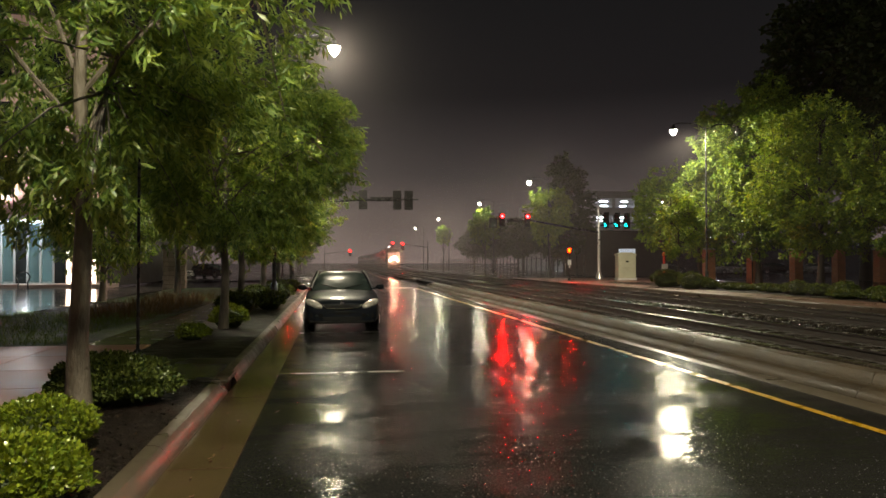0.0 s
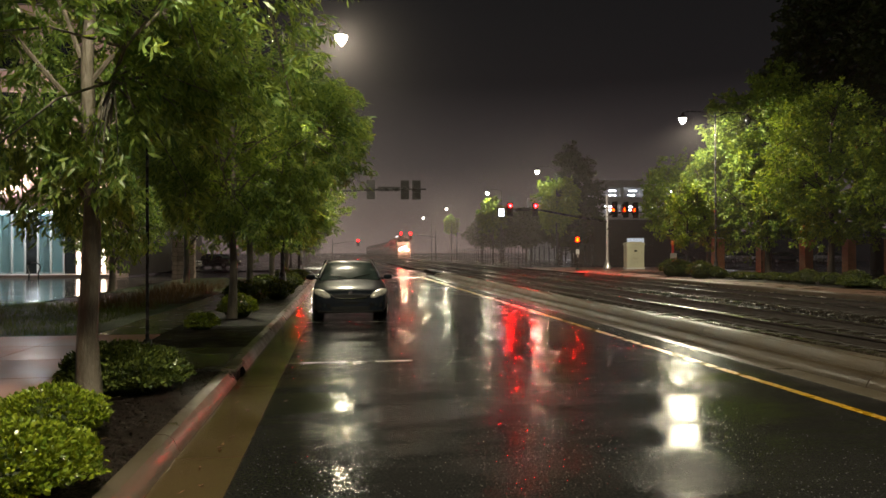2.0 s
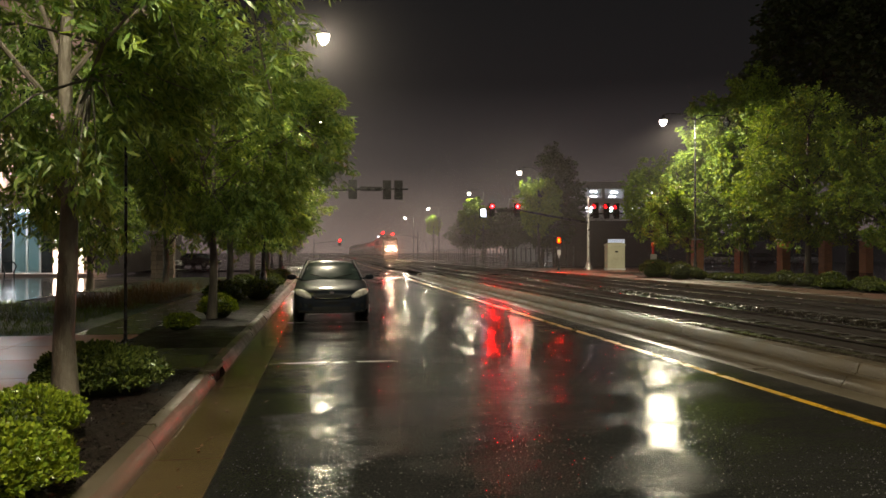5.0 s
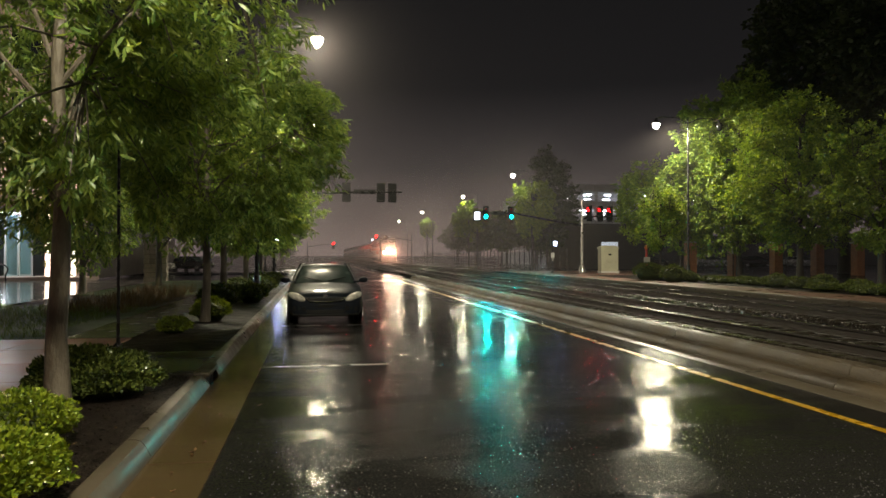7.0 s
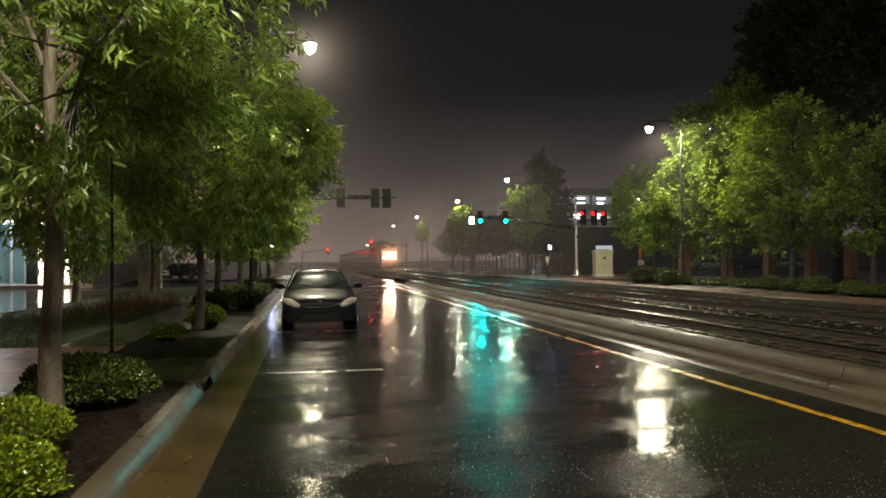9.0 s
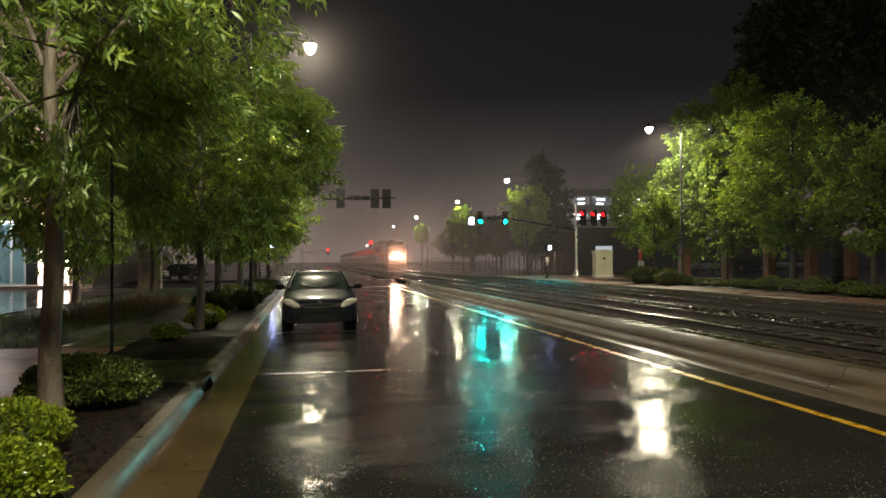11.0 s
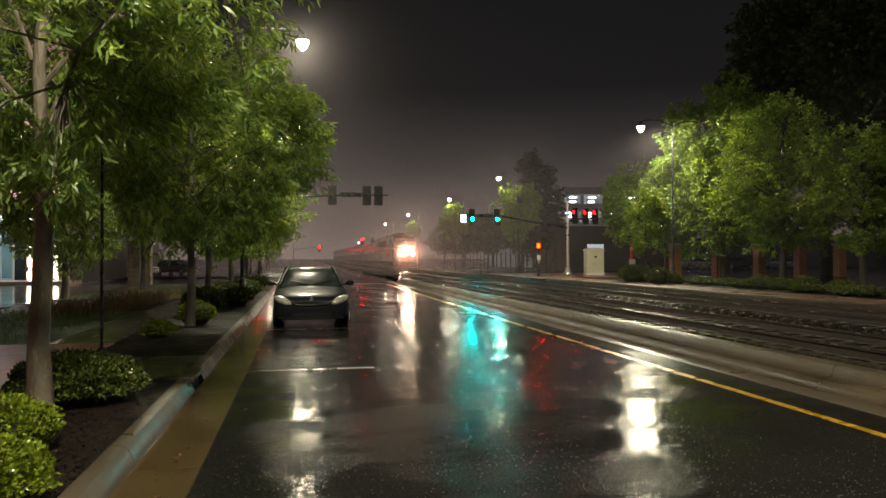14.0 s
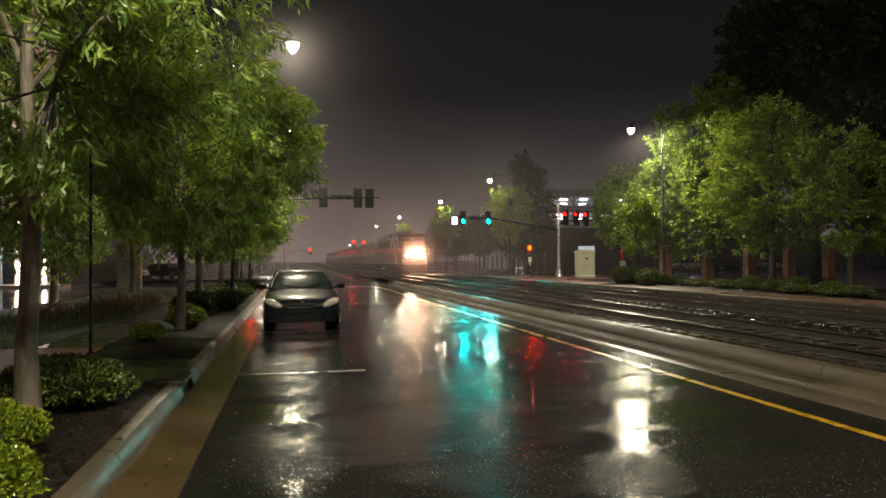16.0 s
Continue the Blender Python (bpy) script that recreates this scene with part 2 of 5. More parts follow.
# ---------------------------------------------------------------- mesh helpers
def part(name, bm, material, parent=None, label="", smooth=False):
    """Link a bmesh as one mesh object under a thing or a part."""
    me = bpy.data.meshes.new(name)
    bm.normal_update()
    bm.to_mesh(me)
    bm.free()
    for mt in (material if isinstance(material, (list, tuple)) else [material]):
        me.materials.append(mt)
    if smooth:
        me.shade_smooth()
        me.set_sharp_from_angle(angle=radians(40))
    ob = new(name, me)
    ob.parent = parent
    if label:
        ob["label"] = label
    return ob


def thing(name, label, category, m=None, group="", kind=""):
    ob = new(name)
    ob.empty_display_size = 0.2
    if m is not None:
        ob.matrix_basis = m
    return tagged(ob, label, category, group, kind)


def box(bm, x0, y0, z0, x1, y1, z1, bevel=0.0, mi=0):
    r = bmesh.ops.create_cube(bm, size=1, matrix=Matrix.Translation(((x0 + x1) / 2, (y0 + y1) / 2, (z0 + z1) / 2)) @ Matrix.Diagonal((x1 - x0, y1 - y0, z1 - z0, 1)))
    fs = {f for v in r["verts"] for f in v.link_faces}
    for f in fs:
        f.material_index = mi
    if bevel:
        es = {ed for v in r["verts"] for ed in v.link_edges}
        bmesh.ops.bevel(bm, geom=list(es), offset=bevel, segments=2, affect="EDGES", profile=0.5)
    return bm


def boxed(*a, **k):
    return box(bmesh.new(), *a, **k)


def tube(bm, pts, radii, n=8, mi=0, cap=True):
    """A round tube through points."""
    pts = [Vector(p) for p in pts]
    rings = []
    for i, p in enumerate(pts):
        d = (pts[min(i + 1, len(pts) - 1)] - pts[max(i - 1, 0)]).normalized()
        u = d.cross(Vector((0.31, 0.95, 0.05)) if abs(d.z) > 0.9 else Vector((0, 0, 1))).normalized()
        w = d.cross(u)
        r = radii[i] if isinstance(radii, (list, tuple)) else radii
        rings.append([bm.verts.new(p + r * (math.cos(a) * u + math.sin(a) * w)) for a in (2 * math.pi * k / n for k in range(n))])
    for a, b in zip(rings, rings[1:]):
        for k in range(n):
            bm.faces.new((a[k], a[(k + 1) % n], b[(k + 1) % n], b[k])).material_index = mi
    if cap:
        bm.faces.new(rings[0][::-1]).material_index = mi
        bm.faces.new(rings[-1]).material_index = mi
    return bm


def tubed(pts, radii, n=8):
    return tube(bmesh.new(), pts, radii, n)


def lathe(bm, profile, n=20, axis="Z", centre=(0, 0, 0), mi=0):
    """Turn (radius, height) pairs about an axis through centre."""
    c = Vector(centre)
    rings = []
    for r, h in profile:
        ring = []
        for k in range(n):
            a = 2 * math.pi * k / n
            u, w = max(r, 1e-4) * math.cos(a), max(r, 1e-4) * math.sin(a)
            ring.append(bm.verts.new(c + Vector({"Z": (u, w, h), "Y": (u, h, -w), "X": (h, u, w)}[axis])))
        rings.append(ring)
    for a, b in zip(rings, rings[1:]):
        for k in range(n):
            bm.faces.new((a[k], a[(k + 1) % n], b[(k + 1) % n], b[k])).material_index = mi
    return bm


def lathed(profile, n=20, axis="Z", centre=(0, 0, 0)):
    return lathe(bmesh.new(), profile, n, axis, centre)


def prism(profile, y0, y1, bm=None):
    """Extrude a closed (x, z) outline along y."""
    bm = bm or bmesh.new()
    a, b = [bm.verts.new((x, y0, z)) for x, z in profile], [bm.verts.new((x, y1, z)) for x, z in profile]
    k = len(profile)
    for i in range(k):
        bm.faces.new((a[i], a[(i + 1) % k], b[(i + 1) % k], b[i]))
    bm.faces.new(a[::-1])
    bm.faces.new(b)
    bmesh.ops.recalc_face_normals(bm, faces=bm.faces)
    return bm


def sheet(x0, y0, x1, y1, z, nx=1, ny=1, rough=0.0, seed=0):
    """A ground sheet, uneven by noise."""
    bm = bmesh.new()
    g = [[bm.verts.new((x0 + (x1 - x0) * i / nx, y0 + (y1 - y0) * j / ny, 0)) for i in range(nx + 1)] for j in range(ny + 1)]
    for row in g:
        for v in row:
            v.co.z = z + (rough * noise.noise(Vector((v.co.x * 0.7 + seed, v.co.y * 0.7, 0))) if rough else 0)
    for j in range(ny):
        for i in range(nx):
            bm.faces.new((g[j][i], g[j][i + 1], g[j + 1][i + 1], g[j + 1][i]))
    return bm


def leaf_mesh(name, base, way, side, length, width, material):
    """Many leaves as one mesh: each a folded blade of six corners."""
    n = len(base)
    up = np.cross(side, way)
    L, W = length[:, None], width[:, None]
    v = np.empty((n, 6, 3))
    v[:, 0] = base
    v[:, 1] = base + way * L * 0.35 + side * W * 0.5 + up * W * 0.18
    v[:, 2] = base + way * L * 0.35 - side * W * 0.5 + up * W * 0.18
    v[:, 3] = base + way * L * 0.70 + side * W * 0.4 - up * L * 0.04
    v[:, 4] = base + way * L * 0.70 - side * W * 0.4 - up * L * 0.04
    v[:, 5] = base + way * L - up * L * 0.14
    idx = np.array([0, 2, 1, 1, 2, 4, 3, 3, 4, 5])
    me = bpy.data.meshes.new(name)
    me.vertices.add(n * 6)
    me.vertices.foreach_set("co", v.reshape(-1))
    me.loops.add(n * 10)
    me.loops.foreach_set("vertex_index", (np.arange(n)[:, None] * 6 + idx).reshape(-1).astype(np.int32))
    me.polygons.add(n * 3)
    starts = (np.arange(n)[:, None] * 10 + np.array([0, 3, 7])).reshape(-1).astype(np.int32)
    me.polygons.foreach_set("loop_start", starts)
    me.polygons.foreach_set("loop_total", np.tile(np.array([3, 4, 3], dtype=np.int32), n))
    me.update(calc_edges=True)
    me.materials.append(material)
    return me


def unit(a):
    return a / np.maximum(np.linalg.norm(a, axis=1, keepdims=True), 1e-6)


# ---------------------------------------------------------------- plants
def tree(x, y, height, trunk_r, fork, centre_z, rx, rz, clusters, per, leaf, wide, material, label, seed, droop=0.7, lean=0.0, gap=0.0, shift=0.0, z0=0.15, group=""):
    """Tapered trunk, limbs, twigs and a crown of single leaves in tufts."""
    rng = np.random.default_rng(seed)
    ob = thing("tree", label, "tree", pose(x, y, z0), group)
    top = min(height * 0.9, centre_z + rz * 0.7) - z0
    trunk = [Vector((lean * (k / 9) + 0.02 * math.sin(k * 1.7 + seed), 0.03 * math.cos(k * 1.3 + seed), top * k / 9)) for k in range(10)]
    bm = bmesh.new()
    rad = [trunk_r * (1.25 if k == 0 else 1.0) * (1 - 0.085 * k) for k in range(10)]
    tube(bm, trunk, rad, 10)
    bark = BARK if material is LEAF_NEAR else BARK_SHADED
    part("trunk", bm, bark, ob, smooth=True)
    c = np.array([lean * 0.6 + shift, 0, centre_z - z0])
    limbs = []
    wood = bmesh.new()
    for k in range(11):
        h = fork + (top * 0.92 - fork) * (k / 11) ** 1.1
        a = k * 2.4 + seed
        end = c + np.array([math.cos(a) * rx * 0.78, math.sin(a) * rx * 0.78, rz * (-0.35 + 1.1 * k / 11)])
        f = h / top * 9
        i = min(int(f), 8)
        s = trunk[i].lerp(trunk[i + 1], f - i)
        pts = []
        for q in range(6):
            u = q / 5
            p = s.lerp(Vector(end), u)
            p.z += 0.35 * math.sin(u * math.pi) * (1 - 0.3 * u) + 0.05 * math.sin(5 * u + k)
            p.x += 0.06 * math.sin(7 * u + k)
            pts.append(p)
        r0 = trunk_r * 0.33 * (1 - 0.05 * k)
        tube(wood, pts, [r0 * (1 - 0.16 * q) for q in range(6)], 6)
        limbs += [np.array(p) for p in pts[2:]]
    limbs = np.array(limbs)
    # tufts: mostly near the outside of an uneven crown
    pts = []
    while len(pts) < clusters:
        d = unit(rng.normal(size=(1, 3)))[0]
        r = rng.uniform(0.35, 1.0) ** 0.5
        bulge = 1 + 0.46 * noise.noise(Vector(d * 2.1) + Vector((seed * 3.1, 0, 0)))
        p = c + d * np.array([rx, rx, rz]) * r * bulge
        if gap and noise.noise(Vector(p) * 0.9 + Vector((0, seed * 5.3, 0))) < gap - 0.35:
            continue
        if p[2] < 1.5 and rng.random() < 0.9:
            continue
        pts.append(p)
    pts = np.array(pts)
    for p in pts[:: max(1, len(pts) // 260)]:
        j = np.argmin(((limbs - p) ** 2).sum(1))
        a, b = Vector(limbs[j]), Vector(p)
        m = a.lerp(b, 0.5) + Vector((0, 0, 0.12))
        tube(wood, [a, m, b], [0.016, 0.010, 0.005], 4, cap=False)
    part("branchwork", wood, bark, ob, smooth=True)
    n = len(pts) * per
    out = unit(np.repeat(pts - c, per, 0) * np.array([1, 1, 0.5]))
    way = unit(out * 0.55 + rng.normal(size=(n, 3)) * np.array([0.8, 0.8, 0.5]) + np.array([0, 0, -droop]))
    base = np.repeat(pts, per, 0) + rng.normal(size=(n, 3)) * leaf * 0.28 + out * leaf * rng.uniform(-0.9, 0.3, (n, 1))
    side = unit(np.cross(way, rng.normal(size=(n, 3))))
    me = leaf_mesh("crown", base, way, side, leaf * rng.uniform(0.6, 1.2, n), wide * rng.uniform(0.7, 1.2, n), material)
    cr = new("crown", me)
    cr.parent = ob
    return ob


def bush(x, y, z, rx, ry, h, count, leaf, material, label, seed, name="bush", group=""):
    """A rounded shrub: stems inside, a dense shell of small oval leaves."""
    rng = np.random.default_rng(seed)
    ob = thing(name, label, "bush", pose(x, y, z), group)
    bm = bmesh.new()
    for k in range(7):
        a = k * 0.9
        tube(bm, [(0.05 * math.cos(a), 0.05 * math.sin(a), 0), (rx * 0.3 * math.cos(a), ry * 0.3 * math.sin(a), h * 0.4), (rx * 0.6 * math.cos(a), ry * 0.6 * math.sin(a), h * 0.75)], [0.014, 0.011, 0.006], 5)
    part("stem", bm, BARK, ob)
    d = unit(rng.normal(size=(count, 3)))
    d[:, 2] = np.abs(d[:, 2]) * np.where(rng.random(count) < 0.22, -0.25, 1)
    r = rng.uniform(0.70, 1.0, count) ** 0.6
    lump = np.array([1 + 0.16 * noise.noise(Vector(q * 2.6) + Vector((seed, 0, 0))) + 0.08 * noise.noise(Vector(q * 7) + Vector((0, seed, 0))) for q in d])
    base = d * (r * lump)[:, None] * np.array([rx, ry, h * 0.62]) + np.array([0, 0, h * 0.38])
    base[:, 2] = np.maximum(base[:, 2], 0.02)
    way = unit(d * 0.8 + rng.normal(size=(count, 3)) * 0.5 + np.array([0, 0, 0.25]))
    side = unit(np.cross(way, rng.normal(size=(count, 3))))
    me = leaf_mesh("leaves", base, way, side, leaf * rng.uniform(0.7, 1.2, count), leaf * 0.55 * rng.uniform(0.8, 1.2, count), material)
    lv = new("leaves", me)
    lv.parent = ob
    # a solid core whose dark colour stands for the shaded inside
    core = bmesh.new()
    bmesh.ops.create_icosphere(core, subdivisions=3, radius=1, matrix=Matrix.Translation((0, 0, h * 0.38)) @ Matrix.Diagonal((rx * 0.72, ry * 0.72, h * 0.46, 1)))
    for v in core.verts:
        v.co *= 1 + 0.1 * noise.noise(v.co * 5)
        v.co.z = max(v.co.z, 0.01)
    part("shade_core", core, LEAF_UNLIT, ob, smooth=True)
    return ob


def blades(name, x0, y0, x1, y1, z, count, length, width, material, label, category, seed, keep=None):
    rng = np.random.default_rng(seed)
    base = np.stack([rng.uniform(x0, x1, count), rng.uniform(y0, y1, count), np.full(count, z)], 1)
    if keep is not None:
        base = base[[keep(p[0], p[1]) for p in base]]
    n = len(base)
    way = unit(rng.normal(size=(n, 3)) * 0.35 + np.array([0, 0, 1]))
    side = unit(np.cross(way, rng.normal(size=(n, 3))))
    ob = new(name, leaf_mesh(name, base, way, side, length * rng.uniform(0.5, 1.2, n), width * rng.uniform(0.7, 1.2, n), material))
    return tagged(ob, label, category, kind="stuff")


# ---------------------------------------------------------------- ground, road, kerbs
def structure(name, bm, material, label, category, smooth=False):
    return tagged(part(name, bm, material, smooth=smooth), label, category, kind="structure")


structure("ground", sheet(-900, -120, 900, 1400, -0.06), GROUND, "dark wet ground reaching to the horizon", "ground")
structure("road", sheet(-0.77, -12, 5.80, 46, 0.0, 8, 60), ASPHALT, "wet black asphalt street shining with reflections", "road")
structure("road_crossing", sheet(-60, 46.0, 60, 62, -0.004, 4, 4), ASPHALT, "wet asphalt cross street over the rail tracks", "road")
structure("road_beyond", sheet(-1.0, 62, 5.9, 420, 0.0, 4, 60), ASPHALT, "wet asphalt street beyond the crossing", "road")
structure("yellow_line", sheet(5.13, -10, 5.25, 44.5, 0.004, 1, 30), YELLOW, "worn yellow edge line on wet asphalt", "road marking")
structure("yellow_line_beyond", sheet(5.13, 64, 5.25, 200, 0.004, 1, 30), YELLOW, "yellow edge line beyond the cross street", "road marking")
for i, y in enumerate((4.45, 10.5, 16.55, 22.65, 28.75, 34.8)):
    structure("stall_line_%d" % (i + 1), sheet(-0.77, y, 1.05, y + 0.10, 0.004), WHITE_PAINT, "worn white parking stall line on wet asphalt", "road marking")
structure("stop_line", sheet(1.4, 44.9, 5.0, 45.4, 0.004), WHITE_PAINT, "worn white stop line before the cross street", "road marking")


def gutter_slabs(name, x0, x1, y0, y1, step, material, label):
    """Concrete gutter in slabs with open joints."""
    base = structure(name, prism([(x0, -0.2), (x1, -0.2), (x1, -0.02), (x0, -0.02)], y0, y1), MORTAR, label, "gutter")
    me = None
    y = y0
    while y < y1 - 0.1:
        if me is None:
            bm = bmesh.new()
            box(bm, x0, 0.006, -0.1, x1, step - 0.006, 0.003, 0.006)
            first = part("slab", bm, material, base)
            me = first.data
            first.location.y = y
        else:
            s = new("slab", me)
            s.parent = base
            s.location.y = y
        y += step
    return base


gutter_slabs("gutter_left", -1.30, -0.77, -12.14, 45, 2.99, GUTTER, "pale concrete gutter pan along the kerb")
gutter_slabs("gutter_right", 5.80, 6.16, -12.3, 46, 3.05, CONCRETE, "pale concrete gutter pan along the track kerb")


def kerb_run(name, outline, spans, material, label, smooth=True):
    root = thing(name, label, "kerb", kind="structure")
    for y0, y1 in spans:
        bm = prism(outline, y0 + 0.005, y1 - 0.005)
        bmesh.ops.bevel(bm, geom=[ed for ed in bm.edges if abs(ed.verts[0].co.y - ed.verts[1].co.y) > 0.5 and max(v.co.z for v in ed.verts) > 0.1], offset=0.018, segments=2, affect="EDGES")
        part("kerb_section", bm, material, root, smooth=smooth)
    return root


LEFT_KERB = [(-1.50, -0.15), (-1.285, -0.15), (-1.295, 0.01), (-1.36, 0.13), (-1.39, 0.15), (-1.50, 0.155)]
spans = [(-12 + 3 * k, -9 + 3 * k) for k in range(7)] + [(9.95 + 2.99 * k, 12.94 + 2.99 * k) for k in range(11)]
spans[6] = (6.0, 9.15)
kerb_run("kerb_left", LEFT_KERB, spans, KERB, "wet concrete kerb with rounded edge")
# the storm drain mouth in the kerb
inlet = thing("storm_drain", "concrete storm drain inlet with dark mouth in the kerb", "storm drain", kind="structure")
part("inlet_top", boxed(-1.50, 9.15, 0.11, -1.30, 9.95, 0.165, 0.015), KERB, inlet)
# A solid black block stands for the shade inside the opening.
part("inlet_mouth", boxed(-1.46, 9.17, -0.14, -1.36, 9.93, 0.10), BLACK, inlet)
part("cover_slab", boxed(-3.2, 9.2, 0.05, -1.48, 11.3, 0.162, 0.02), SHADED_WALK, inlet)

RIGHT_KERB = [(6.16, -0.15), (6.16, 0.03), (6.22, 0.12), (6.27, 0.145), (6.37, 0.15), (6.405, 0.27), (6.43, 0.30), (6.63, 0.31), (6.66, 0.05), (6.66, -0.15)]
spans = [(-10.5 + 4.25 * k, -6.25 + 4.25 * k) for k in range(5)] + [(11.85 + 4.25 * k, 16.1 + 4.25 * k) for k in range(8)]
spans[4] = (7.6, 11.85)
spans[3] = (2.25, 7.6)
kerb_run("kerb_right", RIGHT_KERB, spans, KERB_ROUGH, "tall stepped concrete kerb beside the rail track")
nose = bmesh.new()
for sy, (a, b, h) in enumerate(((45.85, 46.5, 0.24), (46.5, 47.1, 0.14))):
    box(nose, 6.2, a, -0.1, 6.64 - 0.08 * sy, b, h, 0.05)
structure("kerb_end", nose, KERB, "rounded concrete end of the track kerb", "kerb")

# left verge, from the kerb to the building
structure("planting_bed", sheet(-3.25, -12, -1.47, 9.2, 0.135, 12, 90, 0.05, 3), MULCH, "dark wet bark mulch planting bed", "planting bed", True)
structure("planting_bed_beyond", sheet(-3.25, 11.3, -1.47, 44, 0.135, 12, 130, 0.05, 9), MULCH, "dark wet mulch bed under street trees", "planting bed", True)
structure("verge_ground", sheet(-80, -12, -3.25, 46, 0.06), GROUND, "dark wet soil beside the pavement", "ground")
walk_root = thing("pavement", "wet concrete walkway with open joints, coloured pink as lit, dark as shaded", "pavement", kind="structure")
slab_me = {}


def slab(x0, y0, x1, y1, z=0.15, mat_=None, root=None):
    key = (round(x1 - x0, 3), round(y1 - y0, 3), z, root.name)
    if key not in slab_me:
        bm = boxed(0.008, 0.008, -0.12, x1 - x0 - 0.008, y1 - y0 - 0.008, 0, 0.006)
        ob = part("slab", bm, mat_, root)
        slab_me[key] = ob.data
    else:
        ob = new("slab", slab_me[key])
        ob.parent = root
    ob.location = (x0, y0, z)


for j in range(6):
    for i in range(4):
        if not (i == 2 and j == 3):
            slab(-3.25 - 1.52 * (i + 1), 4.45 + 1.5 * j, -3.25 - 1.52 * i, 4.45 + 1.5 * (j + 1), 0.15, WALKWAY, walk_root)
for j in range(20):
    slab(-4.40, 13.45 + 1.5 * j, -3.25, 14.95 + 1.5 * j, 0.15, SHADED_WALK, walk_root)
structure("side_bed", sheet(-9.4, 8.95, -6.3, 10.45, 0.152, 8, 4, 0.02, 5), MULCH, "small mulch bed set in the walkway", "planting bed", True)


def lawn_edge(x, y):
    return x < -4.9 and (y < 21.5 + 0.35 * (-5 - x) + 0.5 * math.sin(x))


structure("lawn", sheet(-40, 13.5, -4.42, 21.5, 0.13, 40, 20, 0.05, 2), SOIL, "dark wet lawn beside the plaza", "lawn", True)
blades("grass", -24, 13.5, -4.9, 22.5, 0.12, 26000, 0.14, 0.010, GRASS, "wet green lawn grass in the dark", "grass", 4, lawn_edge)
structure("lawn_beyond", sheet(-9.5, 28, -4.42, 44, 0.12, 20, 20, 0.05, 8), SOIL, "dark wet lawn further along the pavement", "lawn", True)
structure("plaza", sheet(-70, 21.5, -9.0, 44.5, 0.145), PLAZA, "wet plaza paving mirroring the lit entrance", "pavement")
structure("plaza_edge", sheet(-9.0, 21.5, -4.42, 28.0, 0.125, 12, 12, 0.05, 6), MULCH, "dark mulch bed at the edge of the plaza", "planting bed", True)
blades("ornamental_grass", -6.6, 18.5, -4.6, 29, 0.12, 4500, 0.48, 0.012, DRYGRASS, "clumps of brown ornamental grass along the pavement", "grass", 7,
       lambda x, y: noise.noise(Vector((x * 1.3, y * 1.3, 0))) > 0.02)

# rail bed and far side
structure("ballast_bed", sheet(6.60, -12, 15.6, 46, 0.105, 40, 260, 0.045, 11), BALLAST, "wet dark railway ballast between the rails", "ballast", True)
structure("ballast_bed_beyond", sheet(6.60, 62, 15.6, 420, 0.12, 10, 60, 0.05, 12), BALLAST, "railway ballast beyond the cross street", "ballast", True)
structure("crossing_panels", sheet(6.9, 46.0, 14.6, 62, 0.20, 4, 8), ASPHALT, "wet asphalt crossing between the rails", "road")
FAR_KERB = [(15.60, -0.1), (15.60, 0.26), (15.64, 0.30), (15.80, 0.30), (15.80, -0.1)]
kerb_run("kerb_far", FAR_KERB, [(-12 + 4 * k, -8 + 4 * k) for k in range(14)], KERB, "pale concrete kerb at the far side of the tracks")
structure("far_pavement", sheet(15.8, -12, 18.0, 46, 0.285, 4, 60, 0.01, 2), BRICKPAVE, "wet reddish brick pavement across the tracks", "pavement")
structure("far_bed", sheet(18.0, -12, 25.0, 46, 0.27, 14, 80, 0.06, 4), MULCH, "dark planting bed under the far trees", "planting bed", True)
structure("car_park", sheet(25.0, -12, 140, 98, 0.19), ASPHALT, "wet asphalt car park behind the trees", "car park")
structure("far_corner", sheet(15.8, 46, 30.0, 62, 0.22, 4, 4), BRICKPAVE, "wet brick pavement corner at the crossing", "pavement")
structure("far_pavement_beyond", sheet(15.6, 62, 60, 420, 0.15, 4, 20), GROUND, "dark ground along the far tracks", "ground")
structure("left_beyond", sheet(-60, 62, -1.0, 420, 0.10, 4, 20), GROUND, "dark verge beyond the cross street", "ground")

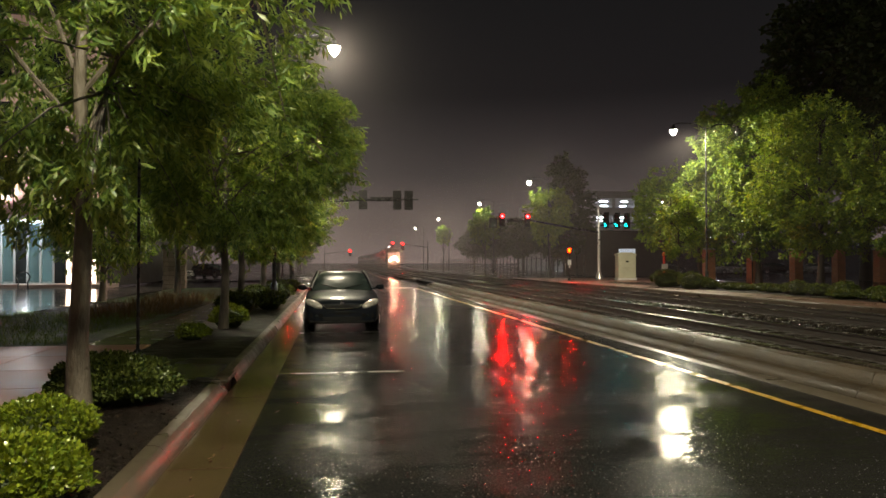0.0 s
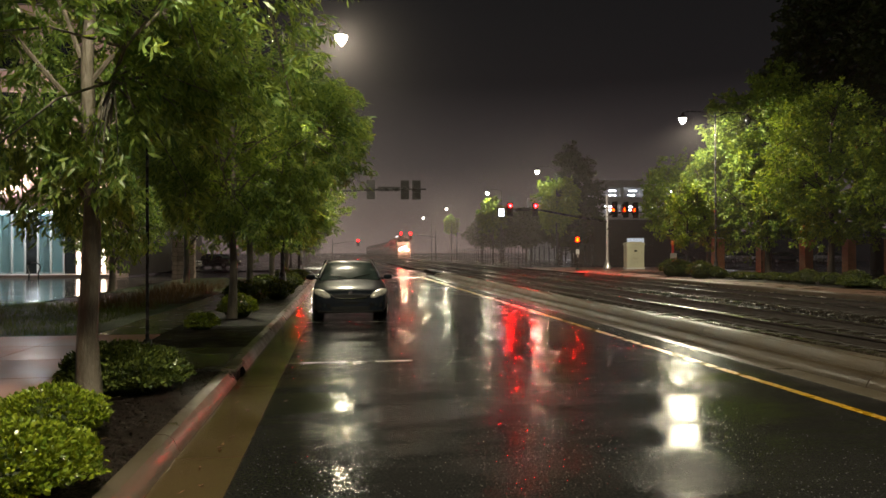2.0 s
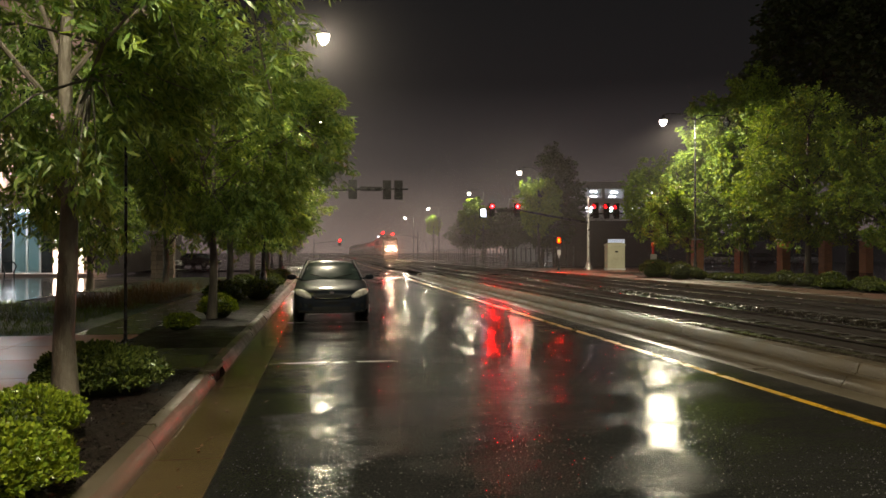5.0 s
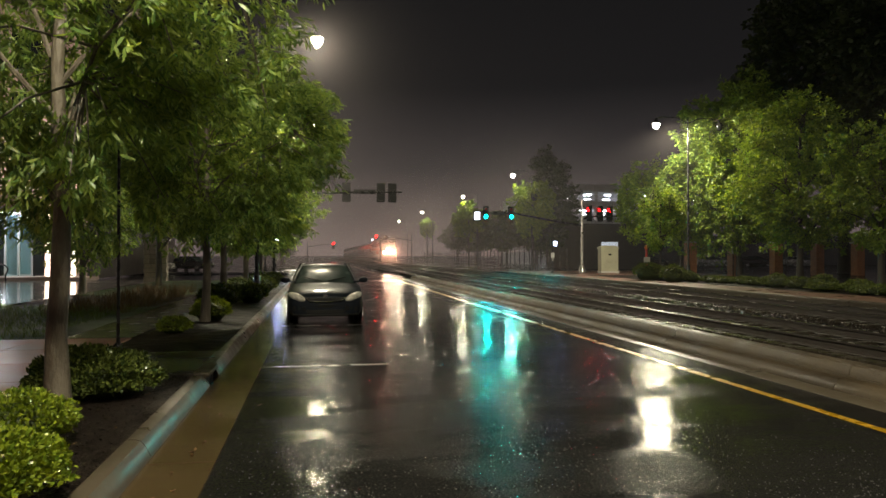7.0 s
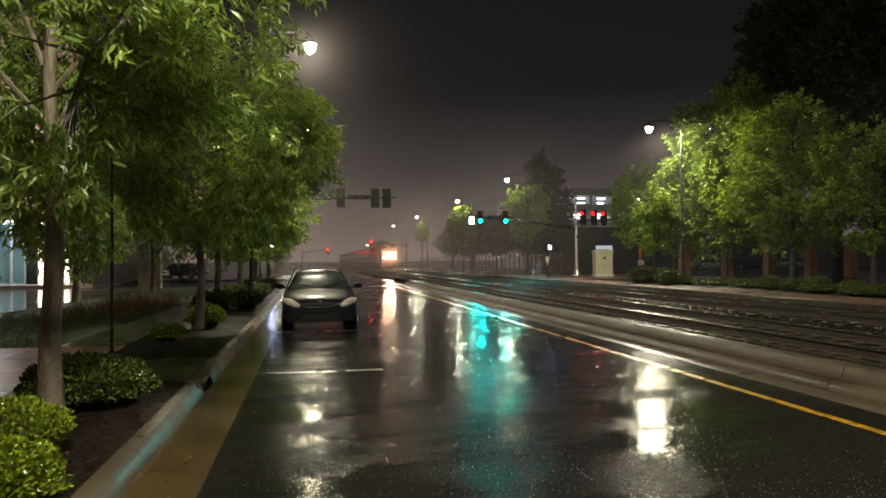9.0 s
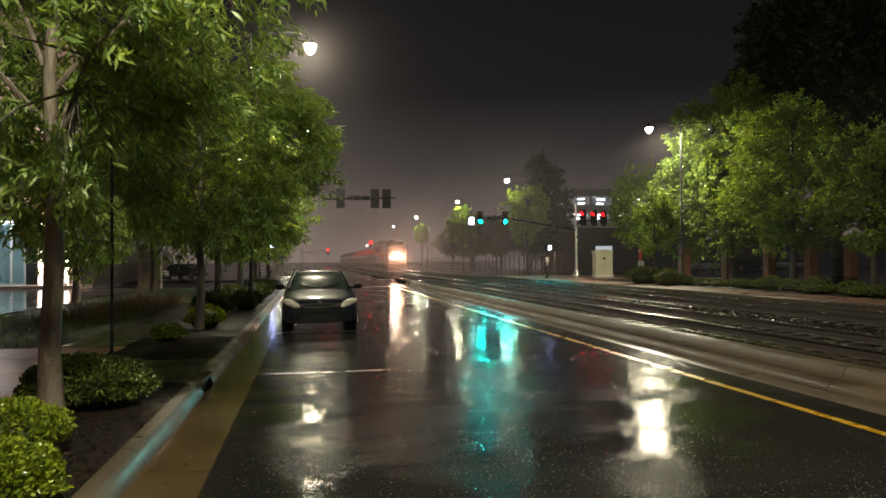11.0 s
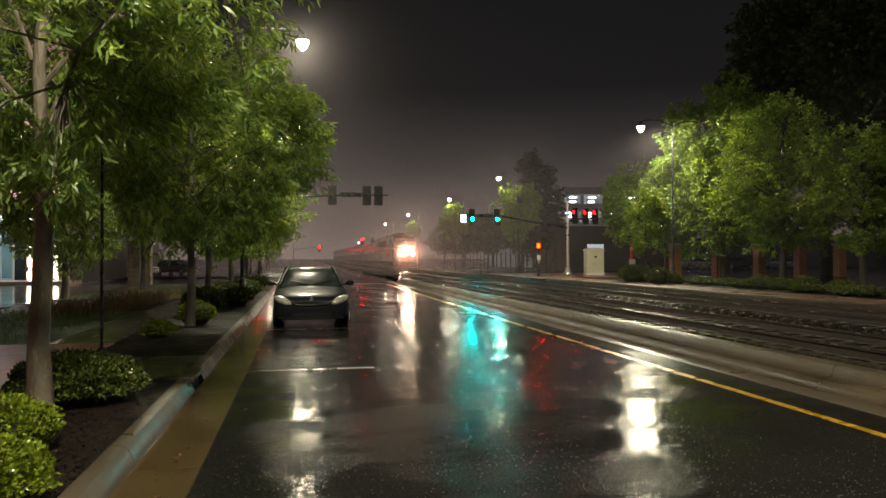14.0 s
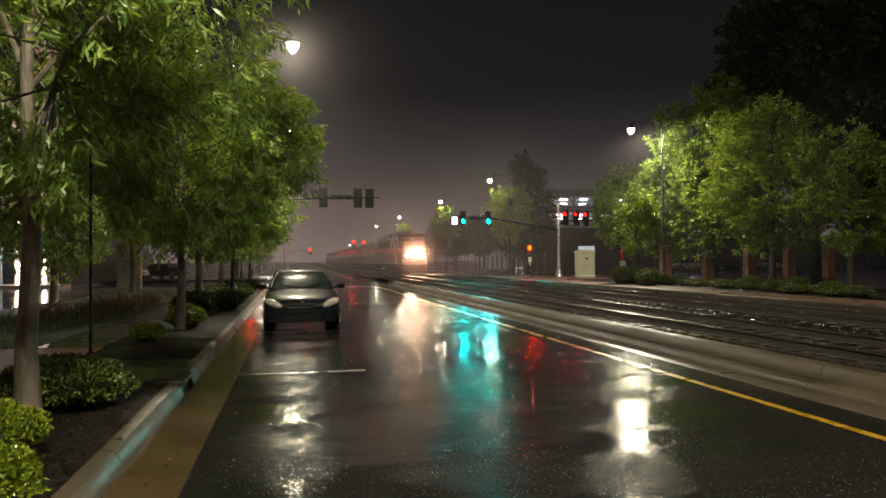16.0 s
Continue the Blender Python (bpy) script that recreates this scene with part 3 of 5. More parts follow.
# sleepers: one mesh shared by all
tracks = []
for name, cx in (("rail_track_1", 8.60), ("rail_track_2", 12.67)):
    tr = thing(name, "wet railway track with timber sleepers and shiny rails", "rail track", kind="structure")
    tracks.append((tr, cx))
    prof = [(-0.07, 0.17), (0.07, 0.17), (0.065, 0.185), (0.012, 0.20), (0.010, 0.285), (0.034, 0.295), (0.036, 0.325), (0.028, 0.333), (-0.028, 0.333), (-0.036, 0.325), (-0.034, 0.295), (-0.010, 0.285), (-0.012, 0.20), (-0.065, 0.185)]
    for sx in (-0.735, 0.735):
        bm = prism([(cx + sx + a, b) for a, b in prof], -12, 420)
        for f in bm.faces:
            f.material_index = 1 if f.normal.z < 0.5 or f.calc_center_median().z < 0.31 else 0
        part("rail", bm, [RAIL, RAILSIDE], tr)
    rng = np.random.default_rng(5)
    tie = None
    for k in range(84):
        y = 2.2 + 0.52 * k
        if tie is None:
            bm = boxed(-1.28, -0.115, -0.02, 1.28, 0.115, 0.175, 0.012)
            ob = part("sleeper", bm, TIMBER, tr)
            tie = ob.data
        else:
            ob = new("sleeper", tie)
            ob.parent = tr
        ob.location = (cx + rng.uniform(-0.05, 0.05), y + rng.uniform(-0.03, 0.03), rng.uniform(-0.012, 0.008))
        ob.rotation_euler.z = rng.uniform(-0.02, 0.02)
    rest = bmesh.new()
    for k in range(170):
        y = 62.4 + 0.52 * k
        box(rest, cx - 1.28, y - 0.115, -0.02, cx + 1.28, y + 0.115, 0.17)
    far = part("far_sleepers", rest, TIMBER, tr)
    far["kind"] = "stuff"
# the timber guard along the kerb
part("guard_timber", prism([(6.86, 0.12), (7.06, 0.12), (7.06, 0.29), (6.86, 0.29)], -8, 12.6), TIMBER, tracks[0][0], "worn pale timber beside the kerb")
# ballast stones that can be told apart
rng = np.random.default_rng(8)
me_v, me_f = [], []
ico = bmesh.new()
bmesh.ops.create_icosphere(ico, subdivisions=1, radius=1)
iv, jf = np.array([v.co[:] for v in ico.verts]), [[v.index for v in f.verts] for f in ico.faces]
ico.free()
for k in range(15000):
    y = 3 + 40 * rng.random() ** 1.4
    x = rng.uniform(6.7, 15.5)
    s = rng.uniform(0.025, 0.06)
    o = len(me_v)
    me_v += list((iv * rng.uniform(0.6, 1.2, (len(iv), 3)) * s + np.array([x, y, 0.115 + rng.uniform(0, 0.02)])).tolist())
    me_f += [[o + q for q in f] for f in jf]
gm = bpy.data.meshes.new("ballast_stones")
gm.from_pydata(me_v, [], me_f)
gm.materials.append(STONES)
tagged(new("ballast_stones", gm), "loose wet grey ballast stones between sleepers", "gravel", kind="stuff")
# bark chips on the near bed
rng = np.random.default_rng(9)
n = 9000
yy = 3.2 + 6 * rng.random(n) ** 1.2
base = np.stack([rng.uniform(-3.2, -1.5, n), yy, np.full(n, 0.14)], 1) + rng.normal(size=(n, 3)) * np.array([0, 0, 0.012])
way = unit(rng.normal(size=(n, 3)) * np.array([1, 1, 0.25]))
side = unit(np.cross(way, np.array([0, 0, 1.0]) + rng.normal(size=(n, 3)) * 0.3))
tagged(new("bark_chips", leaf_mesh("bark_chips", base, way, side, rng.uniform(0.02, 0.06, n), rng.uniform(0.008, 0.02, n), MULCH)), "wet dark bark chips in the bed", "mulch", kind="stuff")


# ---------------------------------------------------------------- street lamps
def street_lamp(x, y, z0, top, arm, label, lit=True, watts=None, double=False, cutoff=None, size=0.36):
    """Tapered pole with a curved arm and a bell luminaire; arm > 0 reaches to +x."""
    ob = thing("street_lamp", label, "street lamp", pose(x, y, z0), "street lamps")
    h = top - z0
    part("pole", tubed([(0, 0, 0), (0, 0, 0.9), (0, 0, h * 0.6), (0, 0, h + 0.35)], [0.085, 0.075, 0.06, 0.045], 12), POLE, ob, smooth=True)
    part("base", lathed([(0.0, 0.0), (0.20, 0.0), (0.19, 0.22), (0.14, 0.38), (0.11, 0.75), (0.085, 0.8)], 16), POLE, ob, smooth=True)
    for s in ((1, -1) if double else (1,)):
        r = arm * s
        part("arm", tubed([(0, 0, h + 0.1), (r * 0.35, 0, h + 0.42), (r * 0.8, 0, h + 0.45), (r, 0, h + 0.34)], [0.035, 0.03, 0.028, 0.028], 8), POLE, ob, smooth=True)
        hood = part("hood", lathed([(0.03, 0.36), (0.07, 0.34), (0.09, 0.24), (0.17, 0.16), (0.245, 0.06), (0.255, 0.0), (0.235, 0.0), (0.16, 0.10), (0.0, 0.14)], 24, "Z", (r, 0, h)), POLE, ob, smooth=True)
        on = lit and s == 1
        globe = lathed([(0.22, 0.03), (0.215, -0.03), (0.19, -0.14), (0.13, -0.25), (0.06, -0.32), (0.0, -0.33)], 20, "Z", (r, 0, h))
        part("globe", globe, LENS_LAMP if on else DARKGLASS, ob, "glowing white refractor globe" if on else "", smooth=True)
    if lit:
        lamp_light(x + arm, y, top - 0.38, watts or STREET_WATTS, size=size, cutoff=cutoff)
    return ob


LAMP_LABEL = "dark steel street lamp with glowing bell luminaire"
street_lamp(-2.10, 1.6, 0.14, 9.5, 2.2, LAMP_LABEL, watts=6600)
street_lamp(-2.10, 26.0, 0.14, 9.5, 2.1, LAMP_LABEL, watts=4700, size=0.42)
street_lamp(-2.45, 42.2, 0.14, 9.5, 2.4, LAMP_LABEL, watts=2600)
street_lamp(23.0, 41.0, 0.27, 9.85, -2.15, "dark double street lamp with one glowing bell luminaire", double=True, watts=6800, cutoff=17, size=0.62)
# Unseen lamp added at the row's spacing to brighten trees across the tracks.
street_lamp(23.0, 14.0, 0.27, 9.85, -2.15, LAMP_LABEL, watts=1700, cutoff=0)
# Two added lamps, hidden behind trees, that light the train's near side.
street_lamp(-5.2, 75.0, 0.1, 9.5, 2.4, LAMP_LABEL)
street_lamp(-6.2, 106.0, 0.1, 9.5, 2.4, LAMP_LABEL)
street_lamp(21.6, 69.3, 0.15, 9.83, -2.0, LAMP_LABEL, watts=900)
street_lamp(21.8, 95.0, 0.15, 9.8, -2.0, LAMP_LABEL, watts=1100)
street_lamp(21.3, 130.0, 0.15, 9.8, -2.0, LAMP_LABEL, watts=2000)
street_lamp(21.0, 165.0, 0.15, 9.8, -2.0, LAMP_LABEL, watts=2000)

# ---------------------------------------------------------------- trees
ST = "young street tree with drooping narrow wet leaves"
tree(-2.47, 7.46, 7.6, 0.105, 1.9, 4.45, 2.25, 2.5, 2500, 20, 0.14, 0.027, LEAF_NEAR, ST + " in near mulch", 3, gap=0.24, shift=-0.1)
tree(-2.40, 16.3, 7.0, 0.10, 1.8, 4.20, 3.0, 2.25, 2800, 18, 0.18, 0.034, LEAF_NEAR, ST + " beside the parked car", 11, gap=0.22, shift=0.15)
tree(-3.0, 24.0, 7.5, 0.12, 1.6, 4.1, 2.6, 2.5, 1200, 13, 0.20, 0.05, LEAF_NEAR, ST + " along the kerb", 17, gap=0.2)
tree(-3.0, 31.5, 9.6, 0.13, 1.6, 5.0, 3.0, 3.8, 1200, 13, 0.22, 0.06, LEAF_NEAR, ST + ", taller than its neighbours", 23, gap=0.2)
tree(-2.9, 38.5, 6.5, 0.12, 1.6, 4.05, 3.0, 2.1, 850, 12, 0.24, 0.07, LEAF_NEAR, ST + " near the crossing", 29, gap=0.2)
tree(-7.5, 36.0, 8.5, 0.14, 1.6, 4.9, 3.2, 3.0, 700, 12, 0.26, 0.07, LEAF_NEAR, "dark broadleaf tree on the lawn", 31, gap=0.2)
tree(-8.7, 28.6, 6.5, 0.12, 0.9, 3.5, 2.0, 2.9, 900, 13, 0.22, 0.06, LEAF_NEAR, "low dense broadleaf tree beside the plaza", 37, gap=0.15)
RT = "broad street tree lit green by the street lamp"
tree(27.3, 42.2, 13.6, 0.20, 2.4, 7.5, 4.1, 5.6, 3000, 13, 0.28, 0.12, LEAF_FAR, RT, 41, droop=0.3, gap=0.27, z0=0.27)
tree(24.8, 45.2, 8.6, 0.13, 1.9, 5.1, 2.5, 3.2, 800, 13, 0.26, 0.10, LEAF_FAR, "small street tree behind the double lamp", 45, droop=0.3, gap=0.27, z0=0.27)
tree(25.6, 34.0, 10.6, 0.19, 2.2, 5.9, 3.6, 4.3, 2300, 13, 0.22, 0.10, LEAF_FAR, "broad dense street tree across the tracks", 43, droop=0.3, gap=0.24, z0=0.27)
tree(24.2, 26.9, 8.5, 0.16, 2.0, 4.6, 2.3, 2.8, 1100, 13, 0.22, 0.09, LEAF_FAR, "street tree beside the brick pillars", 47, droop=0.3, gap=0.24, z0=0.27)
tree(42.0, 50.5, 26.0, 0.45, 5.0, 16.6, 7.8, 9.2, 2600, 13, 0.55, 0.26, LEAF_UNLIT, "tall dark tree against the night sky", 53, droop=0.3, gap=0.15, z0=0.2)
tree(38.5, 39.0, 22.0, 0.40, 4.0, 12.8, 6.2, 8.8, 2200, 13, 0.50, 0.24, LEAF_UNLIT, "tall dark tree behind the street trees", 59, droop=0.3, gap=0.15, z0=0.2)
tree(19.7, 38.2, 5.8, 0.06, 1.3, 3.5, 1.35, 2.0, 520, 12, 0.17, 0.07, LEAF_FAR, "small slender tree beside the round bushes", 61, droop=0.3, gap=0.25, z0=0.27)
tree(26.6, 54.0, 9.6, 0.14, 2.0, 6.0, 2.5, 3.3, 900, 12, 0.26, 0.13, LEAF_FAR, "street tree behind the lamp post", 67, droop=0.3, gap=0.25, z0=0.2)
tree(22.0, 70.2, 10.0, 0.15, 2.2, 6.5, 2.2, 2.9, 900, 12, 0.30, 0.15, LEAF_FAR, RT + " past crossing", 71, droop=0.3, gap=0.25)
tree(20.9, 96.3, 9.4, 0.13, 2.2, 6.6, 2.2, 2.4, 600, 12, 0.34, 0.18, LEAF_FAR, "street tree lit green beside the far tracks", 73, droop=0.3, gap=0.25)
tree(28.0, 82.0, 14.2, 0.25, 2.0, 7.6, 3.0, 6.6, 1300, 12, 0.38, 0.16, LEAF_UNLIT, "tall dark tree beyond the crossing", 79, droop=0.3, gap=0.15)
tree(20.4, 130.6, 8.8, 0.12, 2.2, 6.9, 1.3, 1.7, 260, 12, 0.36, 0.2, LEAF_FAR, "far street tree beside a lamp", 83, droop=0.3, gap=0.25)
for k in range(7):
    tree(25.5 + 1.5 * (k % 2), 76 + 8.5 * k, 7.5, 0.16, 2.0, 5.0, 3.2, 2.6, 350, 12, 0.42, 0.24, LEAF_UNLIT, "dark tree in the row along the far tracks", 90 + k, droop=0.3, gap=0.2, group="far tree row")
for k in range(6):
    tree(-5.5 - 1.0 * (k % 2), 70 + 13 * k, 6.5, 0.16, 1.8, 4.3, 3.0, 2.4, 300, 12, 0.42, 0.24, LEAF_UNLIT, "dark tree beyond the cross street", 110 + k, droop=0.3, gap=0.2, group="far tree row on the verge")

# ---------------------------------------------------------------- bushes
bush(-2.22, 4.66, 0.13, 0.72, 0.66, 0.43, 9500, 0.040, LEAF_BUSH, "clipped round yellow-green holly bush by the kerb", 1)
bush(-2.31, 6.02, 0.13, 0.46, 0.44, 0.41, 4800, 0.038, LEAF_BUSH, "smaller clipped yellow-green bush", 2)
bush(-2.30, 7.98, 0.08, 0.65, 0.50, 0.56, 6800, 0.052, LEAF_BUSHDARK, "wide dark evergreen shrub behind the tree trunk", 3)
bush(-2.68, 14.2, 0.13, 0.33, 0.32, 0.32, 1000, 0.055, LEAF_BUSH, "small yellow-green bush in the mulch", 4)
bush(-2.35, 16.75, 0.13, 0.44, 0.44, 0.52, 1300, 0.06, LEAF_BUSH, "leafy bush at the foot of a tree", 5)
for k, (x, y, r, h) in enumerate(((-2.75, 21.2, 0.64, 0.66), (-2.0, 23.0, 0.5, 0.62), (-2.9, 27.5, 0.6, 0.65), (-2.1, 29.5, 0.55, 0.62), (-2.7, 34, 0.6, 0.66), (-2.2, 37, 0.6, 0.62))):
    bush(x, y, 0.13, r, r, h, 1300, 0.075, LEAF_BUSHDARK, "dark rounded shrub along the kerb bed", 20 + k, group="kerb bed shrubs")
for k, (x, y, r, h) in enumerate(((17.95, 36.3, 0.85, 0.95), (17.8, 33.2, 0.7, 0.85), (19.0, 37.5, 0.7, 0.8))):
    bush(x, y, 0.28, r, r, h, 1300, 0.085, LEAF_BUSHDARK, "round clipped bush on the far pavement", 40 + k, group="round far bushes")
rng = np.random.default_rng(12)
for k in range(15):
    y = 35.5 - 1.05 * k
    bush(19.7 - 0.045 * k + rng.uniform(-0.6, 0.6), y + rng.uniform(-0.3, 0.3), 0.26, rng.uniform(0.35, 0.75), rng.uniform(0.4, 0.7), rng.uniform(0.3, 0.62), 900, 0.08, LEAF_BUSHDARK, "low shrub in the row across the tracks", 60 + k, group="far shrub row")

# see-through sheets standing in for haze and lamp halos, hung between lamps, thinning upwards
def haze_material(density):
    m, n, l, b = nodes_of("haze_veil")
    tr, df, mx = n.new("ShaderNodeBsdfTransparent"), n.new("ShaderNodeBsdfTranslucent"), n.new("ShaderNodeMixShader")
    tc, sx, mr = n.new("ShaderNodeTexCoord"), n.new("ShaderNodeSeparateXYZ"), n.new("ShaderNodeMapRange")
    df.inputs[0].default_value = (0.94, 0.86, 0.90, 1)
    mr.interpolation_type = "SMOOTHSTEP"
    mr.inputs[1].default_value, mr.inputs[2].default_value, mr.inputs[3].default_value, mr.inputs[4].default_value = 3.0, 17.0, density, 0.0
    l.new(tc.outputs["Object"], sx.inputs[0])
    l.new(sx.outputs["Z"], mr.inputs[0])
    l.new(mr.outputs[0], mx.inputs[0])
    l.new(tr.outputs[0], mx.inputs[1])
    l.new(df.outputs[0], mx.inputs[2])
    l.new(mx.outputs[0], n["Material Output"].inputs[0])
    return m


def haze_sheet(y, x0, x1, material):
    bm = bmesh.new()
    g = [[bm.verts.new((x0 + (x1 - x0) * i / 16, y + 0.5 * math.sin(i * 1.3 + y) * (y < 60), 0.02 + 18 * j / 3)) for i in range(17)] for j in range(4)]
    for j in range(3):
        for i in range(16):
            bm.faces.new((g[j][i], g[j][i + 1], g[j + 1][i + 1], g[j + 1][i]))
    tagged(part("haze_veil", bm, material, smooth=True), "thin see-through sheet standing in for haze", "rain", kind="stuff")


THIN_HAZE, HAZE = haze_material(0.006), haze_material(0.10)
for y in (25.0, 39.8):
    haze_sheet(y, -26, 34, THIN_HAZE)
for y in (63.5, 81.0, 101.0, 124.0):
    haze_sheet(y, -14, 80, HAZE)

# raindrops splashing on the street: small domes of water
WATER = surface("rain_water", (0.09, 0.09, 0.09), 0.08, big=5, fine=60, vary=0.2, bump=0.0, rough_vary=0.02, spec=0.5)
rng = np.random.default_rng(31)
dome = bmesh.new()
bmesh.ops.create_icosphere(dome, subdivisions=1, radius=1)
dv, dfc = np.array([v.co[:] for v in dome.verts]), [[v.index for v in f.verts] for f in dome.faces]
dome.free()
vv, ff = [], []
while len(vv) < 12 * 3600:
    y = 4.2 + 18 * rng.random() ** 1.7
    x = rng.uniform(-0.7, 5.0)
    if noise.noise(Vector((x * 0.8, y * 0.5, 3.3))) < -0.02:
        continue
    s = rng.uniform(0.0022, 0.0056)
    o = len(vv)
    vv += (dv * s * np.array([1.2, 1.2, 1.0]) + np.array([x, y, 0.003 + s * 0.3])).tolist()
    ff += [[o + k for k in f] for f in dfc]
dm = bpy.data.meshes.new("rain_splash")
dm.from_pydata(vv, [], ff)
dm.materials.append(WATER)
dm.shade_smooth()
tagged(new("rain_splash", dm), "tiny splashing raindrops on the wet street", "rain", kind="stuff")
# fallen leaves in the gutter and on the bed
rng = np.random.default_rng(33)
for k in range(26):
    lx, ly = (rng.uniform(-1.25, -0.6), rng.uniform(4.6, 12)) if k % 3 else (rng.uniform(-2.4, -1.6), rng.uniform(5.5, 8.5))
    a = rng.uniform(0, 6.28)
    w_ = np.array([[math.cos(a), math.sin(a), 0.05]])
    s_ = np.array([[-math.sin(a), math.cos(a), 0.1]])
    me = leaf_mesh("fallen_leaf", np.array([[0, 0, 0.004]]), w_, s_, np.array([rng.uniform(0.04, 0.09)]), np.array([rng.uniform(0.015, 0.03)]), DRYGRASS)
    ob = new("fallen_leaf", me)
    ob.location = (lx, ly, 0.004 if lx > -1.3 else 0.15)
    tagged(ob, "small wet brown fallen leaf on the ground", "leaf", "fallen leaves")


# ---------------------------------------------------------------- traffic signals
RED_GLOW = glowing("red_signal_glow", (1.0, 0.0002, 0.0003), 3800)
FAR_RED = glowing("far_red_signal_glow", (1.0, 0.0002, 0.0003), 420)
RED_SIDE = glowing("side_red_glow", (1.0, 0.001, 0.0015), 75)
GREEN_SIDE = glowing("side_teal_glow", (0.0, 0.80, 0.66), 60)
AMBER_SIDE = glowing("side_amber_glow", (1.0, 0.014, 0.0), 45)
GREEN_GLOW = glowing("teal_signal_glow", (0.0, 0.80, 0.76), 3000)
AMBER_GLOW = glowing("amber_signal_glow", (1.0, 0.010, 0.0), 70)
HAND_GLOW = glowing("orange_hand_glow", (1.0, 0.0020, 0.0), 380)
WALK_GLOW = glowing("white_walk_glow", (0.42, 0.50, 1.0), 75)
SIGN_GLOW = glowing("white_sign_glow", (0.86, 0.93, 1.0), 5)
DARKRED = surface("unlit_red_lens", (0.10, 0.01, 0.01), 0.2, vary=0.2, bump=0.05)
DARKLENS = surface("unlit_lens", (0.02, 0.03, 0.025), 0.2, vary=0.2, bump=0.05)
SWITCHED = []


def turned_face(name, parent, at, radius, lit, dark, on, square=0.0):
    """A lens that faces the street with its lit side while it is on and with its dark side while it is off; on: spans of seconds."""
    bm = bmesh.new()
    if square:
        box(bm, -radius, -0.012, -square, radius, 0.012, square)
        bm.normal_update()
        for f in bm.faces:
            f.material_index = 0 if f.normal.y < -0.5 else 1
    else:
        lathe(bm, [(0.0, -0.03), (radius * 0.6, -0.022), (radius, 0.0)], 18, "Y", mi=0)
        lathe(bm, [(radius, 0.0), (radius * 0.6, 0.022), (0.0, 0.03)], 18, "Y", mi=1)
    ob = part(name, bm, [lit, dark], parent, smooth=not square)
    ob.location = at
    SWITCHED.append((ob, at, on))
    return ob


def signal_head(parent, m, lights, scale=1.0):
    """Three-section signal head that faces -y of its own space; lights: three of (lit material, spans)."""
    bm = bmesh.new()
    for k in range(3):
        z = 0.36 - 0.36 * k
        box(bm, -0.19, -0.09, z - 0.178, 0.19, 0.11, z + 0.178, 0.01)
    box(bm, -0.29, 0.0, -0.66, 0.29, 0.012, 0.66)
    head = part("signal_head", bm, BLACK, parent)
    head.matrix_basis = m @ Matrix.Scale(scale, 4)
    for k, (lit, on) in enumerate(lights):
        z = 0.36 - 0.36 * k
        vis = bmesh.new()
        n = 12
        for a in range(n):
            t0, t1 = radians(-35 + 250 * a / n), radians(-35 + 250 * (a + 1) / n)
            q = [vis.verts.new((r * math.cos(t), y, z + r * math.sin(t))) for r, y, t in ((0.165, -0.09, t0), (0.165, -0.09, t1), (0.16, -0.30, t1), (0.16, -0.30, t0))]
            vis.faces.new(q)
        bmesh.ops.solidify(vis, geom=vis.faces, thickness=0.006)
        part("visor", vis, BLACK, head)
        if on == []:
            dl = part("lens", lathed([(0.0, -0.03), (0.09, -0.022), (0.15, 0.0)], 18, "Y"), DARKRED if k == 0 else DARKLENS, head, smooth=True)
            dl.location = (0, -0.082, z)
        else:
            turned_face("lens", head, (0, -0.082, z), 0.16, lit, DARKRED if k == 0 else DARKLENS, on)
    return head


def mast(x, y, z0, label, arm_pts, material=GALV, height=6.2, r=0.13):
    ob = thing("traffic_signal", label, "traffic signal", pose(x, y, z0))
    part("pole", tubed([(0, 0, 0), (0, 0, 1.0), (0, 0, height)], [r * 1.15, r, r * 0.7], 14), material, ob, smooth=True)
    part("base", lathed([(0.0, 0.0), (0.34, 0.0), (0.33, 0.10), (0.22, 0.35), (0.17, 0.60), (0.15, 0.62)], 14), material, ob, smooth=True)
    part("arm", tubed(arm_pts, [0.10 - 0.045 * k / (len(arm_pts) - 1) for k in range(len(arm_pts))], 10), POLE, ob, smooth=True)
    part("cap", lathed([(r * 0.72, height), (r * 0.72, height + 0.05), (0.0, height + 0.09)], 12), material, ob)
    return ob


# main mast: faces the street along the tracks, and a second arm for the cross street
m1 = mast(21.8, 56.0, 0.22, "galvanised mast with signal heads on a long curved arm", [(0, 0, 3.9), (-2.9, 0, 4.35), (-5.8, 0, 4.85), (-9.2, 0, 4.95)], height=6.0)
part("side_arm", tubed([(0, 0, 4.45), (1.6, 0.6, 4.75), (4.4, 1.6, 4.8)], [0.08, 0.07, 0.05], 10), POLE, m1, smooth=True)
for dx in (-8.27, -6.16):
    signal_head(m1, pose(dx, -0.12, 4.87), [(RED_GLOW, [(0, 6.75)]), (AMBER_GLOW, []), (GREEN_GLOW, [(6.75, 16)])], 0.82)
for k, dx in enumerate((0.8, 1.9, 2.9)):
    signal_head(m1, pose(dx, 0.35 + 0.3 * k, 4.95, 0, 0, -62), [(RED_SIDE, [(4.9, 16)]), (AMBER_SIDE, [(1.25, 4.9)]), (GREEN_SIDE, [(0, 1.25)])])
sg = part("lit_sign", boxed(-0.32, 0.03, -0.40, 0.32, 0.16, 0.40, 0.02), BLACK, m1)
sg.location = (-8.98, -0.10, 4.62)
turned_face("sign_face", sg, (0, 0.024, 0), 0.21, SIGN_GLOW, DARKLENS, [(1.25, 16)], 0.30)
